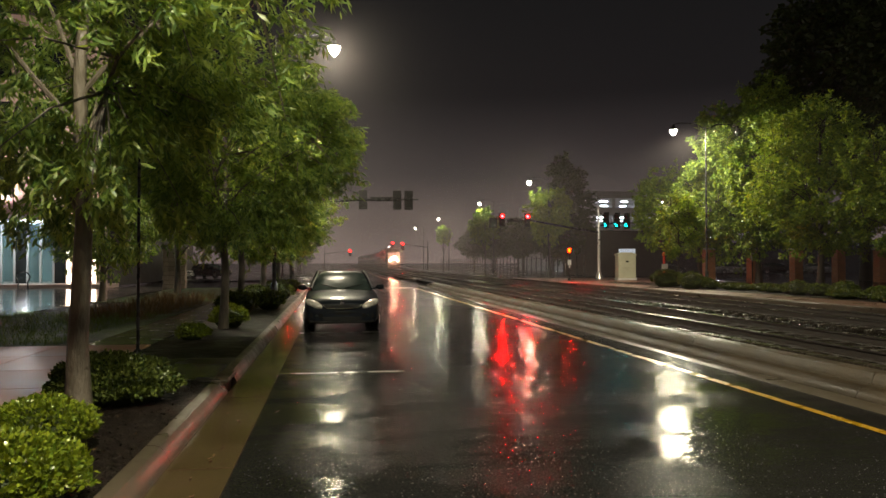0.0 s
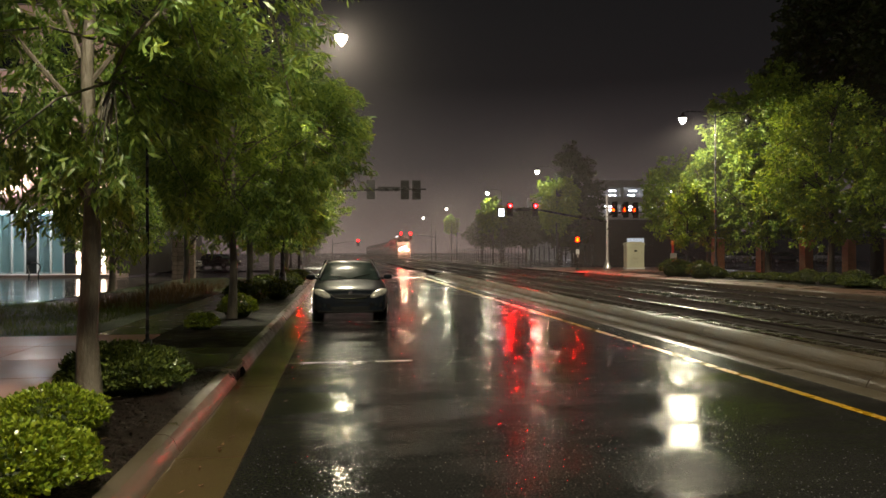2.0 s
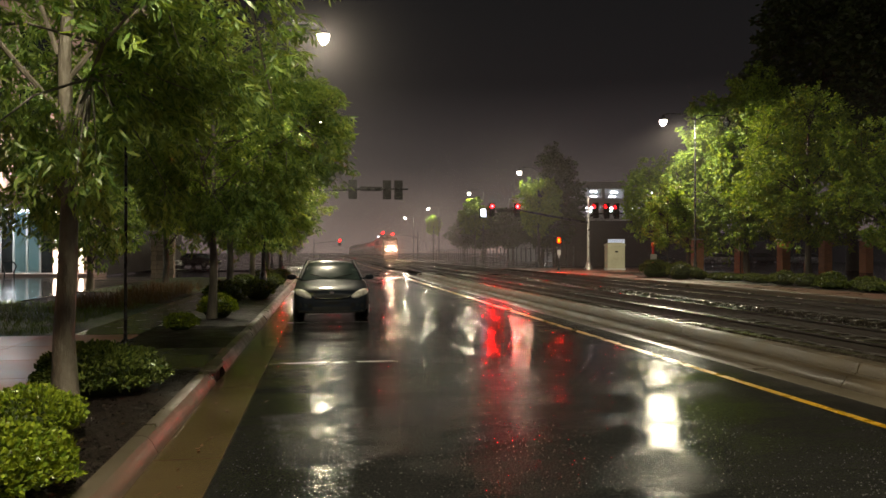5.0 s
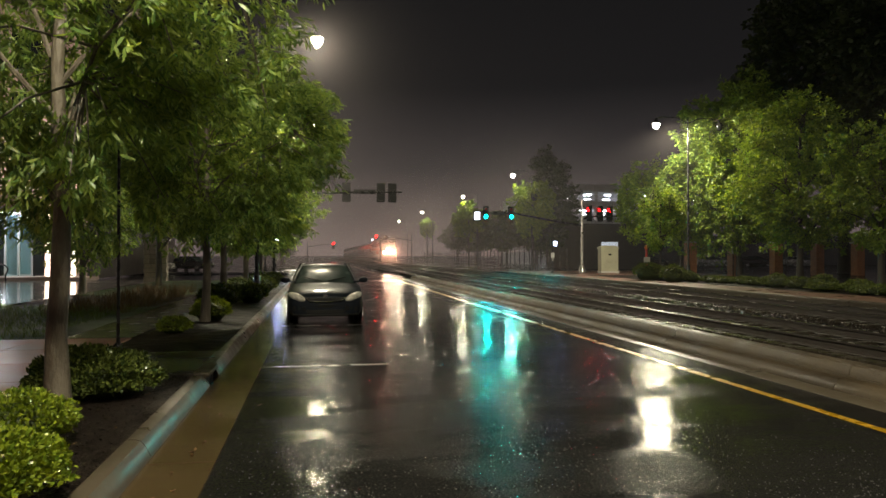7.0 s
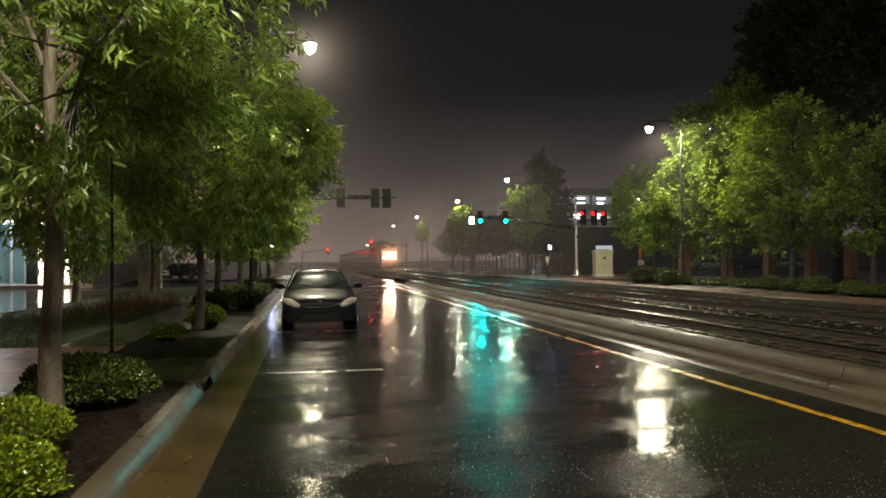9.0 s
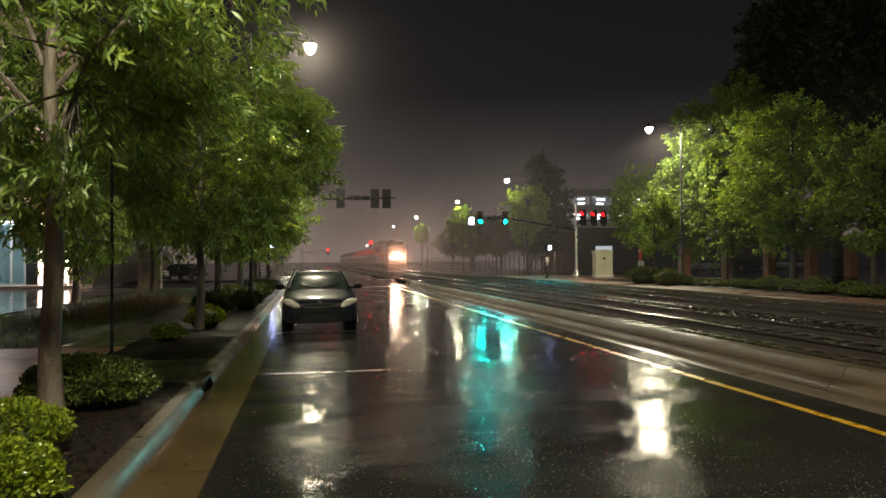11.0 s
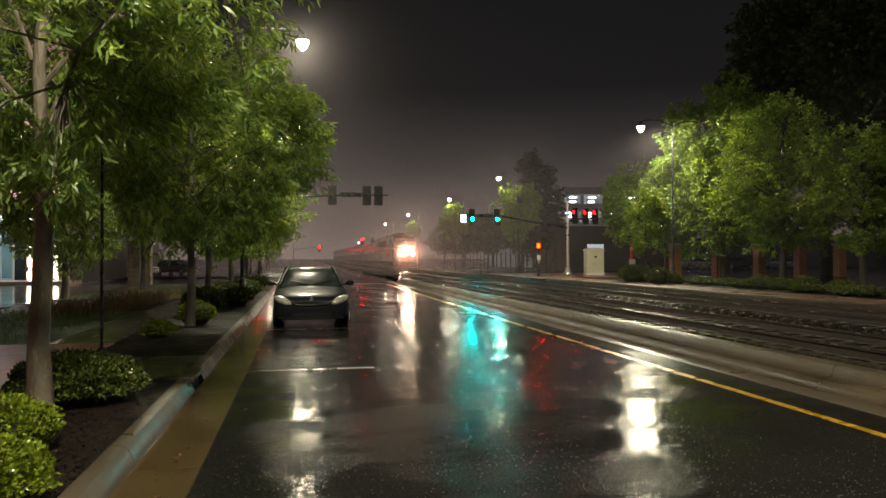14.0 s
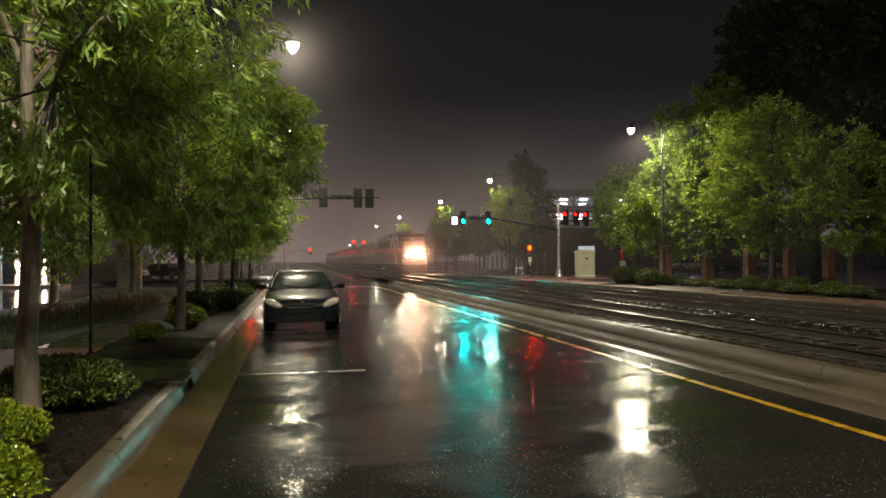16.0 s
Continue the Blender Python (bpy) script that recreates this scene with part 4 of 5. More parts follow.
part("name_sign", boxed(-7.85, -0.03, 4.72, -6.6, 0.0, 5.0, 0.01), BLACK, m1, "plain street sign panel between the heads")
# arm seen from behind, on this side of the crossing
m2 = mast(-4.6, 48.6, -0.004, "dark mast arm over the street with signal heads seen from behind", [(0, 0, 5.4), (3.5, 0, 5.75), (7.0, 0, 5.95), (10.4, 0, 6.0)], POLE, 6.4)
for dx in (6.6, 8.95, 9.75):
    signal_head(m2, pose(dx, 0.16, 5.95, 0, 0, 180), [(RED_GLOW, []), (AMBER_GLOW, []), (GREEN_GLOW, [])])
part("name_sign", boxed(7.1, 0.05, 5.85, 8.6, 0.08, 6.15, 0.01), BLACK, m2)
# further crossings along the line
m3 = mast(22.0, 165.0, 0.15, "far mast arm with red signals over the tracks", [(0, 0, 5.0), (-4, 0, 5.6), (-9, 0, 5.9)], POLE, 6.4)
signal_head(m3, pose(-8.3, -0.15, 5.4), [(FAR_RED, [(0, 16)]), (AMBER_GLOW, []), (GREEN_GLOW, [])], 1.4)
signal_head(m3, pose(-6.0, -0.15, 5.3), [(FAR_RED, [(0, 6.6), (15.45, 16)]), (AMBER_GLOW, []), (GREEN_GLOW, [])], 1.4)
ls = part("lit_sign", boxed(-0.22, 0, -0.22, 0.22, 0.1, 0.22, 0.02), SIGN_GLOW, m3, "small glowing white sign")
ls.location = (-9.2, -0.1, 5.1)
m4 = mast(-2.5, 200.0, 0.1, "far mast arm with a red signal over the street", [(0, 0, 3.9), (4, 0, 4.5), (8, 0, 4.7)], POLE, 5.4)
signal_head(m4, pose(7.1, -0.15, 4.3), [(FAR_RED, [(0, 16)]), (AMBER_GLOW, []), (GREEN_GLOW, [])], 1.4)


def ped_signal(x, y, z0, label, top=2.35):
    """A post with a pedestrian head: orange hand, then a white walking sign, then the hand again."""
    ob = thing("pedestrian_signal", label, "pedestrian signal", pose(x, y, z0))
    part("post", tubed([(0, 0, 0), (0, 0, top + 0.35)], 0.055, 10), POLE, ob, smooth=True)
    part("base", lathed([(0.0, 0.0), (0.14, 0.0), (0.13, 0.12), (0.07, 0.2)], 12), POLE, ob, smooth=True)
    hd = part("head", boxed(-0.24, -0.34, -0.24, 0.24, -0.07, 0.24, 0.02), BLACK, ob)
    hd.location.z = top
    turned_face("hand_lens", hd, (-0.11, -0.345, 0), 0.10, HAND_GLOW, DARKLENS, [(0, 6.85), (13.75, 16)], 0.15)
    turned_face("walk_lens", hd, (0.115, -0.345, 0), 0.10, WALK_GLOW, DARKLENS, [(6.85, 13.75)], 0.15)
    part("push_button", boxed(-0.06, -0.10, 0.98, 0.06, -0.05, 1.18, 0.01), GALV, ob)
    part("notice", boxed(-0.14, -0.075, 1.22, 0.14, -0.06, 1.62), CONCWALL, ob, "small white notice plate")
    return ob


ped_signal(18.2, 53.0, 0.22, "pedestrian signal post at the far crossing corner")
ped_signal(-2.45, 44.2, 0.14, "pedestrian signal post at the near crossing corner")

# ---------------------------------------------------------------- train
SILVER = surface("dirty_silver_train", (0.30, 0.31, 0.30), 0.35, metal=0.3, big=0.8, fine=20, vary=0.25, bump=0.05)
TRAINDARK = surface("dark_underframe", (0.03, 0.03, 0.03), 0.5, big=3, fine=30, vary=0.4)
STRIPE = surface("orange_red_stripe", (0.55, 0.09, 0.025), 0.35, big=1, fine=30, vary=0.15, bump=0.03)
CREAM = surface("pale_stripe", (0.55, 0.45, 0.33), 0.35, big=1, fine=30, vary=0.15, bump=0.03)
HEADLAMP = glowing("headlamp_glow", (1.0, 0.62, 0.42), 450)
DITCHLAMP = glowing("ditch_lamp_glow", (1.0, 0.52, 0.30), 500)
TRAIN_WIN = glowing("dim_coach_window", (1.0, 0.55, 0.3), 0.06)
# The nose is unlit: its shade is put into a dark colour.
NOSE_UNLIT = surface("unlit_nose_paint", (0.05, 0.055, 0.065), 0.4, big=1, fine=30, vary=0.2, bump=0.03)
WHEELS = []


def ring_loft(sections, cap=True):
    """Skin closed rings of equal count."""
    bm = bmesh.new()
    rings = [[bm.verts.new(p) for p in s] for s in sections]
    k = len(rings[0])
    for a, b in zip(rings, rings[1:]):
        for i in range(k):
            bm.faces.new((a[i], a[(i + 1) % k], b[(i + 1) % k], b[i]))
    if cap:
        bm.faces.new(rings[0])
        bm.faces.new(rings[-1][::-1])
    bmesh.ops.recalc_face_normals(bm, faces=bm.faces)
    return bm


def hull_ring(y, hw, zb, zt, r, n=5, tumble=0.0):
    """A rounded box outline at y: bottom square, top corners of radius r."""
    pts = [(-hw, y, zb), (-hw, y, (zb + zt) * 0.45)]
    for k in range(n + 1):
        a = math.pi - 0.5 * math.pi * k / n
        pts.append((-(hw - tumble) + r + r * math.cos(a), y, zt - r + r * math.sin(a)))
    pts += [(-x, y, z) for x, y, z in pts[::-1]]
    return pts


def bogie(parent, y, axles=2):
    fr = bmesh.new()
    L = 1.45 * (axles - 1) + 1.5
    for s in (-1, 1):
        box(fr, s * 1.0 - 0.08, y - L / 2, 0.42, s * 1.0 + 0.08, y + L / 2, 0.72, 0.04)
        for k in range(axles):
            yy = y + (k - (axles - 1) / 2) * 2.0
            box(fr, s * 1.12 - 0.1, yy - 0.2, 0.28, s * 1.12 + 0.1, yy + 0.2, 0.62, 0.05)
    box(fr, -1.0, y - 0.3, 0.5, 1.0, y + 0.3, 0.75)
    bg_ = part("bogie", fr, TRAINDARK, parent)
    for k in range(axles):
        yy = y + (k - (axles - 1) / 2) * 2.0
        w = bmesh.new()
        tube(w, [(-0.9, 0, 0), (0.9, 0, 0)], 0.08, 8)
        for s in (-0.735, 0.735):
            lathe(w, [(0.0, s - 0.06), (0.50, s - 0.065), (0.50, s + 0.06), (0.42, s + 0.065), (0.38, s + 0.03), (0.14, s + 0.02), (0.12, s + 0.08), (0.0, s + 0.08)], 18, "X")
            for a in range(4):
                t_ = a * math.pi / 2
                box(w, s + 0.03, 0.28 * math.cos(t_) - 0.04, 0.28 * math.sin(t_) - 0.04, s + 0.075, 0.28 * math.cos(t_) + 0.04, 0.28 * math.sin(t_) + 0.04)
        ob = part("wheelset", w, RAILSIDE, bg_)
        ob.location = (0, yy, 0.50)
        WHEELS.append((ob, (0, yy, 0.50)))


def lamp_glare(centre, reach, density):
    """A veil standing in for glare, thinning from a centre in the thing's space."""
    m, n, l, b = nodes_of("lamp_glare_veil")
    tr, df, mx, tc, vs, mr = (n.new("ShaderNode" + k) for k in ("BsdfTransparent", "BsdfTranslucent", "MixShader", "TexCoord", "VectorMath", "MapRange"))
    vs.operation = "DISTANCE"
    vs.inputs[1].default_value = centre
    mr.inputs[1].default_value, mr.inputs[2].default_value, mr.inputs[3].default_value, mr.inputs[4].default_value = 0.0, reach, 1.0, 0.0
    pw, ml = n.new("ShaderNodeMath"), n.new("ShaderNodeMath")
    pw.operation, pw.inputs[1].default_value = "POWER", 4.0
    ml.operation, ml.inputs[1].default_value = "MULTIPLY", density
    df.inputs[0].default_value = (0.88, 0.66, 0.58, 1)
    l.new(tc.outputs["Object"], vs.inputs[0])
    l.new(vs.outputs["Value"], mr.inputs[0])
    l.new(mr.outputs[0], pw.inputs[0])
    l.new(pw.outputs[0], ml.inputs[0])
    l.new(ml.outputs[0], mx.inputs[0])
    l.new(tr.outputs[0], mx.inputs[1])
    l.new(df.outputs[0], mx.inputs[2])
    l.new(mx.outputs[0], n["Material Output"].inputs[0])
    return m


VEIL = lamp_glare((0, -1.0, 2.2), 5.5, 0.30)


def locomotive():
    ob = thing("locomotive", "silver passenger locomotive with orange stripe and blazing headlamps", "locomotive")
    hull = [hull_ring(0.0, 1.20, 0.95, 2.75, 0.35), hull_ring(0.25, 1.36, 0.90, 3.0, 0.4), hull_ring(0.9, 1.46, 0.9, 3.2, 0.45), hull_ring(2.3, 1.50, 0.9, 4.25, 0.5),
            hull_ring(2.9, 1.50, 0.9, 4.40, 0.5), hull_ring(9.0, 1.50, 0.9, 4.42, 0.5), hull_ring(20.6, 1.50, 0.9, 4.42, 0.5)]
    part("nose", ring_loft(hull[:4]), NOSE_UNLIT, ob, "sloping nose coloured dark as unlit", smooth=True)
    part("body", ring_loft(hull[3:]), SILVER, ob, smooth=True)
    part("pilot", ring_loft([hull_ring(-0.05, 1.30, 0.12, 0.92, 0.1), hull_ring(0.7, 1.45, 0.2, 0.92, 0.1)]), TRAINDARK, ob, smooth=True)
    part("underframe", boxed(-1.42, 0.6, 0.72, 1.42, 20.4, 0.92), TRAINDARK, ob)
    part("fuel_tank", boxed(-1.3, 8.2, 0.25, 1.3, 12.6, 0.75, 0.12), TRAINDARK, ob)
    for s in (-1, 1):
        part("stripe", boxed(s * 1.512 - 0.012, 0.95, 2.30, s * 1.512 + 0.012, 20.5, 2.52), STRIPE, ob, "orange-red stripe")
        part("pale_stripe", boxed(s * 1.512 - 0.012, 0.95, 2.53, s * 1.512 + 0.012, 20.5, 2.62), CREAM, ob)
        part("emblem", boxed(s * 1.512 - 0.012, 5.0, 1.55, s * 1.512 + 0.012, 8.6, 2.1), STRIPE, ob, "plain red panel")
        part("side_window", boxed(s * 1.50 - 0.02, 2.9, 3.05, s * 1.50 + 0.02, 3.8, 3.65, 0.015), DARKGLASS, ob)
        part("cab_door", boxed(s * 1.50 - 0.02, 4.1, 1.1, s * 1.50 + 0.02, 4.75, 3.6, 0.015), SILVER, ob)
        for k in range(4):
            part("grille", boxed(s * 1.50 - 0.02, 9.2 + 2.6 * k, 2.9, s * 1.50 + 0.02, 11.2 + 2.6 * k, 3.7, 0.01), TRAINDARK, ob)
        gl = part("windscreen", boxed(-0.55, -0.02, -0.36, 0.55, 0.02, 0.36, 0.02), DARKGLASS, ob)
        gl.matrix_basis = pose(s * 0.66, 1.52, 3.68, -53, 0, 0)
        dl = part("ditch_lamp", lathed([(0.0, -0.06), (0.11, -0.05), (0.13, 0.0), (0.15, 0.06)], 18, "Y"), DITCHLAMP, ob, "glowing round ditch lamp", smooth=True)
        dl.location = (s * 0.82, -0.02, 1.80)
        part("handrail", tubed([(s * 1.2, 0.1, 1.0), (s * 1.22, 0.02, 1.2), (s * 1.22, 0.02, 2.1), (s * 1.2, 0.12, 2.3)], 0.02, 6), GALV, ob)
    hs = part("headlamp_housing", boxed(-0.48, -0.10, 1.98, 0.48, 0.2, 2.56, 0.09), TRAINDARK, ob)
    for s in (-0.21, 0.21):
        hl = part("headlamp", lathed([(0.0, -0.05), (0.14, -0.04), (0.19, 0.0), (0.20, 0.05)], 20, "Y"), HEADLAMP, hs, "blazing round headlamp", smooth=True)
        hl.location = (s, -0.11, 2.26)
    mk = part("number_lamp", boxed(-0.3, 0.06, 2.70, 0.3, 0.3, 2.82, 0.02), CREAM, ob, "plain pale number board")
    rf = bmesh.new()
    for y0, y1 in ((5.0, 7.4), (9.0, 13.0), (14.5, 19.5)):
        box(rf, -0.8, y0, 4.38, 0.8, y1, 4.62, 0.06)
    part("roof_fans", rf, TRAINDARK, ob)
    part("horn", tubed([(0.3, 3.1, 4.40), (0.3, 3.1, 4.60), (0.3, 2.7, 4.62)], 0.05, 8), GALV, ob)
    # an added veil standing in for headlamp glare, carried along ahead of the nose
    veil = bmesh.new()
    lathe(veil, [(6.6, -0.5), (4.0, -0.75), (2.0, -0.92), (1.0, -0.98), (0.0, -1.0)], 28, "Y", (0, 0, 2.2))
    part("haze_veil", veil, VEIL, ob, "see-through disc standing in for headlamp glare", smooth=True)
    bogie(ob, 4.0)
    bogie(ob, 16.8)
    return ob


def coach():
    ob = thing("railway_coach", "dim silver passenger coach behind the locomotive", "railway coach", group="train coaches")
    part("body", ring_loft([hull_ring(0.0, 1.45, 0.85, 3.95, 0.6), hull_ring(25.4, 1.45, 0.85, 3.95, 0.6)]), SILVER, ob, smooth=True)
    part("underframe", boxed(-1.3, 1.0, 0.5, 1.3, 24.4, 0.86, 0.05), TRAINDARK, ob)
    for s in (-1, 1):
        part("stripe", boxed(s * 1.462 - 0.012, 0.3, 2.78, s * 1.462 + 0.012, 25.1, 2.92), STRIPE, ob)
        for k in range(12):
            part("window", boxed(s * 1.455 - 0.015, 2.0 + 1.8 * k, 2.05, s * 1.455 + 0.015, 3.3 + 1.8 * k, 2.65, 0.012), DARKGLASS if k % 3 else TRAIN_WIN, ob)
        part("door", boxed(s * 1.455 - 0.012, 0.5, 1.0, s * 1.455 + 0.012, 1.4, 3.0, 0.01), SILVER, ob)
    n = len(WHEELS)
    bogie(ob, 3.6)
    bogie(ob, 21.8)
    del WHEELS[n:]
    return ob


LOCO = locomotive()
COACHES = [coach()]
for k in range(5):
    COACHES.append(copy_thing(COACHES[0], Matrix()))


# ---------------------------------------------------------------- cars
def car(paint, label, m, group="", sleek=1.0):
    """A compact saloon with its front at y = 0, facing -y."""
    ob = thing("car", label, "car", m, group)
    st_ = [(0.00, .60, .25, .46, .585, .665), (0.04, .72, .22, .50, .65, .715), (0.14, .81, .20, .54, .72, .77), (0.40, .87, .19, .58, .80, .84), (0.85, .89, .19, .62, .87, .915),
           (1.25, .89, .19, .64, .91, .965), (2.2, .89, .19, .66, .94, .985), (3.4, .89, .20, .68, .97, 1.01), (3.9, .86, .22, .70, .98, 1.03), (4.25, .80, .27, .72, .95, 1.0), (4.36, .68, .36, .70, .85, .88)]
    secs = []
    for y, hw, zb, zw, zs, zt in st_:
        half = [(0, zb), (hw * .90, zb), (hw * .985, zb + .10), (hw, zw), (hw * .97, zs - .05), (hw * .88, zs), (hw * .62, zs * .35 + zt * .65), (hw * .3, zt - .004)]
        secs.append([(x, y, z) for x, z in half] + [(0, y, zt)] + [(-x, y, z) for x, z in half[:0:-1]])
    part("body", ring_loft(secs), paint, ob, smooth=True)
    # cabin
    cs = [(1.12, .76, .95, .74, .955), (1.55, .80, .95, .66, 1.20), (2.02, .82, .95, .58, 1.37), (2.5, .82, .955, .565, 1.405), (3.05, .82, .96, .555, 1.40), (3.5, .80, .98, .56, 1.30), (4.0, .72, 1.01, .60, 1.06)]
    bm = bmesh.new()
    rings = []
    for y, hb, zb, ht, zt in cs:
        half = [(hb, zb), (hb * .5 + ht * .5 + .02, zb * .5 + zt * .5), (ht, zt - .035), (ht * .6, zt - .005), (0, zt)]
        rings.append([bm.verts.new((x, y, z)) for x, z in half + [(-x, z) for x, z in half[-2::-1]]])
    for i, (a, b) in enumerate(zip(rings, rings[1:])):
        for k in range(8):
            f = bm.faces.new((a[k], a[k + 1], b[k + 1], b[k]))
            f.material_index = 0 if (k in (2, 3, 4, 5) and 2 <= i <= 3) else 1
    bmesh.ops.recalc_face_normals(bm, faces=bm.faces)
    part("cabin", bm, [paint, CARGLASS], ob, "dark glass cabin with painted roof", smooth=True)
    for s in (-1, 1):
        part("pillar", tubed([(s * .75, 1.14, .965), (s * .67, 1.55, 1.18), (s * .59, 2.0, 1.355), (s * .57, 2.5, 1.385), (s * .56, 3.05, 1.38), (s * .575, 3.5, 1.28), (s * .64, 4.0, 1.04)], 0.032, 6), paint, ob, smooth=True)
        part("door_pillar", tubed([(s * .815, 2.35, .95), (s * .62, 2.5, 1.40)], 0.03, 6), BLACK, ob)
        hl = bmesh.new()
        bmesh.ops.create_uvsphere(hl, u_segments=18, v_segments=10, radius=1, matrix=pose(s * .665, .125, .650, 0, s * -18, s * 36) @ Matrix.Diagonal((.255, .105, .088, 1)))
        part("headlight", hl, HEADLIGHT_OFF, ob, "clear unlit swept headlight", smooth=True)
        fl = part("fog_lamp", lathed([(0.0, -0.012), (0.035, -0.008), (0.044, 0.02)], 14, "Y"), DARKGLASS, ob, smooth=True)
        fl.location = (s * .60, -.005, .385)
        part("fog_recess", ring_loft([[(s * .60 + dx * 1.2, .012 + (dx * s) * .25, .385 + dz) for dx, dz in ((-.12, -.05), (.12, -.06), (.12, .04), (-.12, .06))], [(s * .60 + dx, .16 + (dx * s) * .25, .385 + dz) for dx, dz in ((-.12, -.05), (.12, -.06), (.12, .04), (-.12, .06))]]), BLACK, ob)
        mi_ = bmesh.new()
        bmesh.ops.create_uvsphere(mi_, u_segments=14, v_segments=8, radius=1, matrix=Matrix.Translation((s * .98, 1.50, 1.00)) @ Matrix.Diagonal((.115, .07, .075, 1)))
        tube(mi_, [(s * .80, 1.52, .95), (s * .93, 1.51, .98)], 0.025, 6)
        part("mirror", mi_, paint, ob, smooth=True)
        part("wiper", tubed([(s * .08, 1.16, .985), (s * .52, 1.30, 1.075)], 0.009, 5), BLACK, ob)
        for y in (0.88, 3.55):
            wh = part("wheel", lathed([(0.0, -.10), (.15, -.11), (.20, -.10), (.22, -.07)], 20, "X"), ALLOY, ob, smooth=True)
            ty = part("tyre", lathed([(.20, -.10), (.29, -.105), (.315, -.07), (.318, 0), (.315, .07), (.29, .105), (.20, .10)], 24, "X"), RUBBER, wh, smooth=True)
            for k in range(5):
                a = 2 * math.pi * k / 5
                sp = part("spoke", tubed([(-.115, 0, 0), (-.112, .19 * math.cos(a), .19 * math.sin(a))], .022, 5), ALLOY, wh)
            wh.matrix_basis = pose(s * .795, y, .318, 0, 0, 0 if s < 0 else 180)
            part("wheel_arch", lathed([(.37, -.02), (.372, .035), (.34, .04)], 24, "X", (s * .858 - .02, y, .33)), BLACK, ob)
    gr = ring_loft([[(-.45, -.012, .635), (-.35, -.03, .560), (0, -.035, .540), (.35, -.03, .560), (.45, -.012, .635), (.2, -.025, .630), (-.2, -.025, .630)], [(-.45, .15, .635), (-.35, .15, .560), (0, .15, .540), (.35, .15, .560), (.45, .15, .635), (.2, .15, .630), (-.2, .15, .630)]])
    grille = part("grille", gr, BLACK, ob)
    part("trim", tubed([(-.46, -.015, .642), (-.36, -.04, .556), (0, -.045, .534), (.36, -.04, .556), (.46, -.015, .642)], .010, 6), CHROME, grille, "thin chrome grille trim")
    em = part("emblem", lathed([(0.0, -.012), (.05, -.006), (.055, .01)], 16, "Y"), CHROME, ob, smooth=True)
    em.location = (0, -.012, .668)
    part("lower_intake", ring_loft([[(-.48, -.01, .35), (-.42, -.015, .27), (.42, -.015, .27), (.48, -.01, .35)], [(-.48, .16, .35), (-.42, .16, .27), (.42, .16, .27), (.48, .16, .35)]]), BLACK, ob)
    part("bumper_lip", tubed([(-.74, .06, .235), (-.52, -.01, .228), (0, -.025, .225), (.52, -.01, .228), (.74, .06, .235)], .03, 6), BLACK, ob)
    part("bumper_line", tubed([(-.60, .02, .44), (0, -.018, .455), (.60, .02, .44)], .008, 5), BLACK, ob)
    part("plate_holder", boxed(-.17, -.012, .40, .17, .012, .48, .006), BLACK, ob)
    for s in (-1, 1):
        part("tail_light", boxed(s * .55 - .16, 4.26, .78, s * .55 + .16, 4.33, .92, .03), DARKRED, ob)
    return ob


CARGLASS = surface("wet_car_glass", (0.024, 0.034, 0.032), 0.22, big=2, fine=40, vary=0.4, bump=0.1, bump_dist=0.001, spec=0.012, rough_vary=0.08, stretch=(1, 1, 0.2))
HEADLIGHT_OFF = surface("clear_headlight", (0.55, 0.53, 0.48), 0.15, metal=0.2, big=14, fine=60, vary=0.5, bump=0.1)
PAINT_GREY = surface("wet_dark_grey_paint", (0.011, 0.014, 0.020), 0.40, metal=0.0, big=3, fine=140, vary=0.15, bump=0.06, bump_dist=0.001, coat=0.4, rough_vary=0.05, spec=0.05)
PAINT_SILVER = surface("silver_car_paint", (0.50, 0.51, 0.53), 0.25, metal=0.5, big=3, fine=90, vary=0.1, bump=0.05, coat=1.0)
PAINT_BLACK = surface("black_car_paint", (0.02, 0.02, 0.022), 0.2, metal=0.3, big=3, fine=90, vary=0.1, bump=0.05, coat=1.0)
PAINT_WHITE = surface("white_car_paint", (0.70, 0.70, 0.68), 0.25, big=3, fine=90, vary=0.06, bump=0.05, coat=1.0)
car(PAINT_GREY, "dark grey compact saloon parked at the kerb, beaded with rain", pose(0.21, 16.75, 0.0, 0, 0, 0))
car(PAINT_SILVER, "silver saloon parked behind the far shrubs", pose(50.5, 80.0, 0.19, 0, 0, 84), "parked cars")
car(PAINT_BLACK, "dark saloon parked behind the far trees", pose(56.5, 80.5, 0.19, 0, 0, 84), "parked cars")
car(PAINT_BLACK, "dark saloon in the car park beside the small tree", pose(43.0, 82.0, 0.19, 0, 0, 84), "parked cars")
car(PAINT_SILVER, "silver-grey saloon in the car park shade", pose(62.0, 79.0, 0.19, 0, 0, 84), "parked cars")
car(PAINT_WHITE, "white car parked beyond the lawn", pose(-13.6, 70.0, 0.10, 0, 0, 60), "parked cars")
car(PAINT_BLACK, "dark car parked beyond the lawn", pose(-10.4, 73.0, 0.10, 0, 0, 60), "parked cars")

# ---------------------------------------------------------------- building with the lit entrance
TEALGLASS = surface("teal_lit_glass", (0.10, 0.16, 0.17), 0.1, big=0.6, fine=10, vary=0.3, bump=0.02, spec=0.7)
STRIP_GLOW = glowing("warm_strip_glow", (1.0, 0.86, 0.66), 9)
INSIDE_GLOW = glowing("cool_ceiling_light", (0.80, 0.93, 1.0), 3.5)
REDSIGN = glowing("red_sign_glow", (1.0, 0.06, 0.04), 2.5)
CLEARGLASS, gn, gk, gb = nodes_of("clear_door_glass")
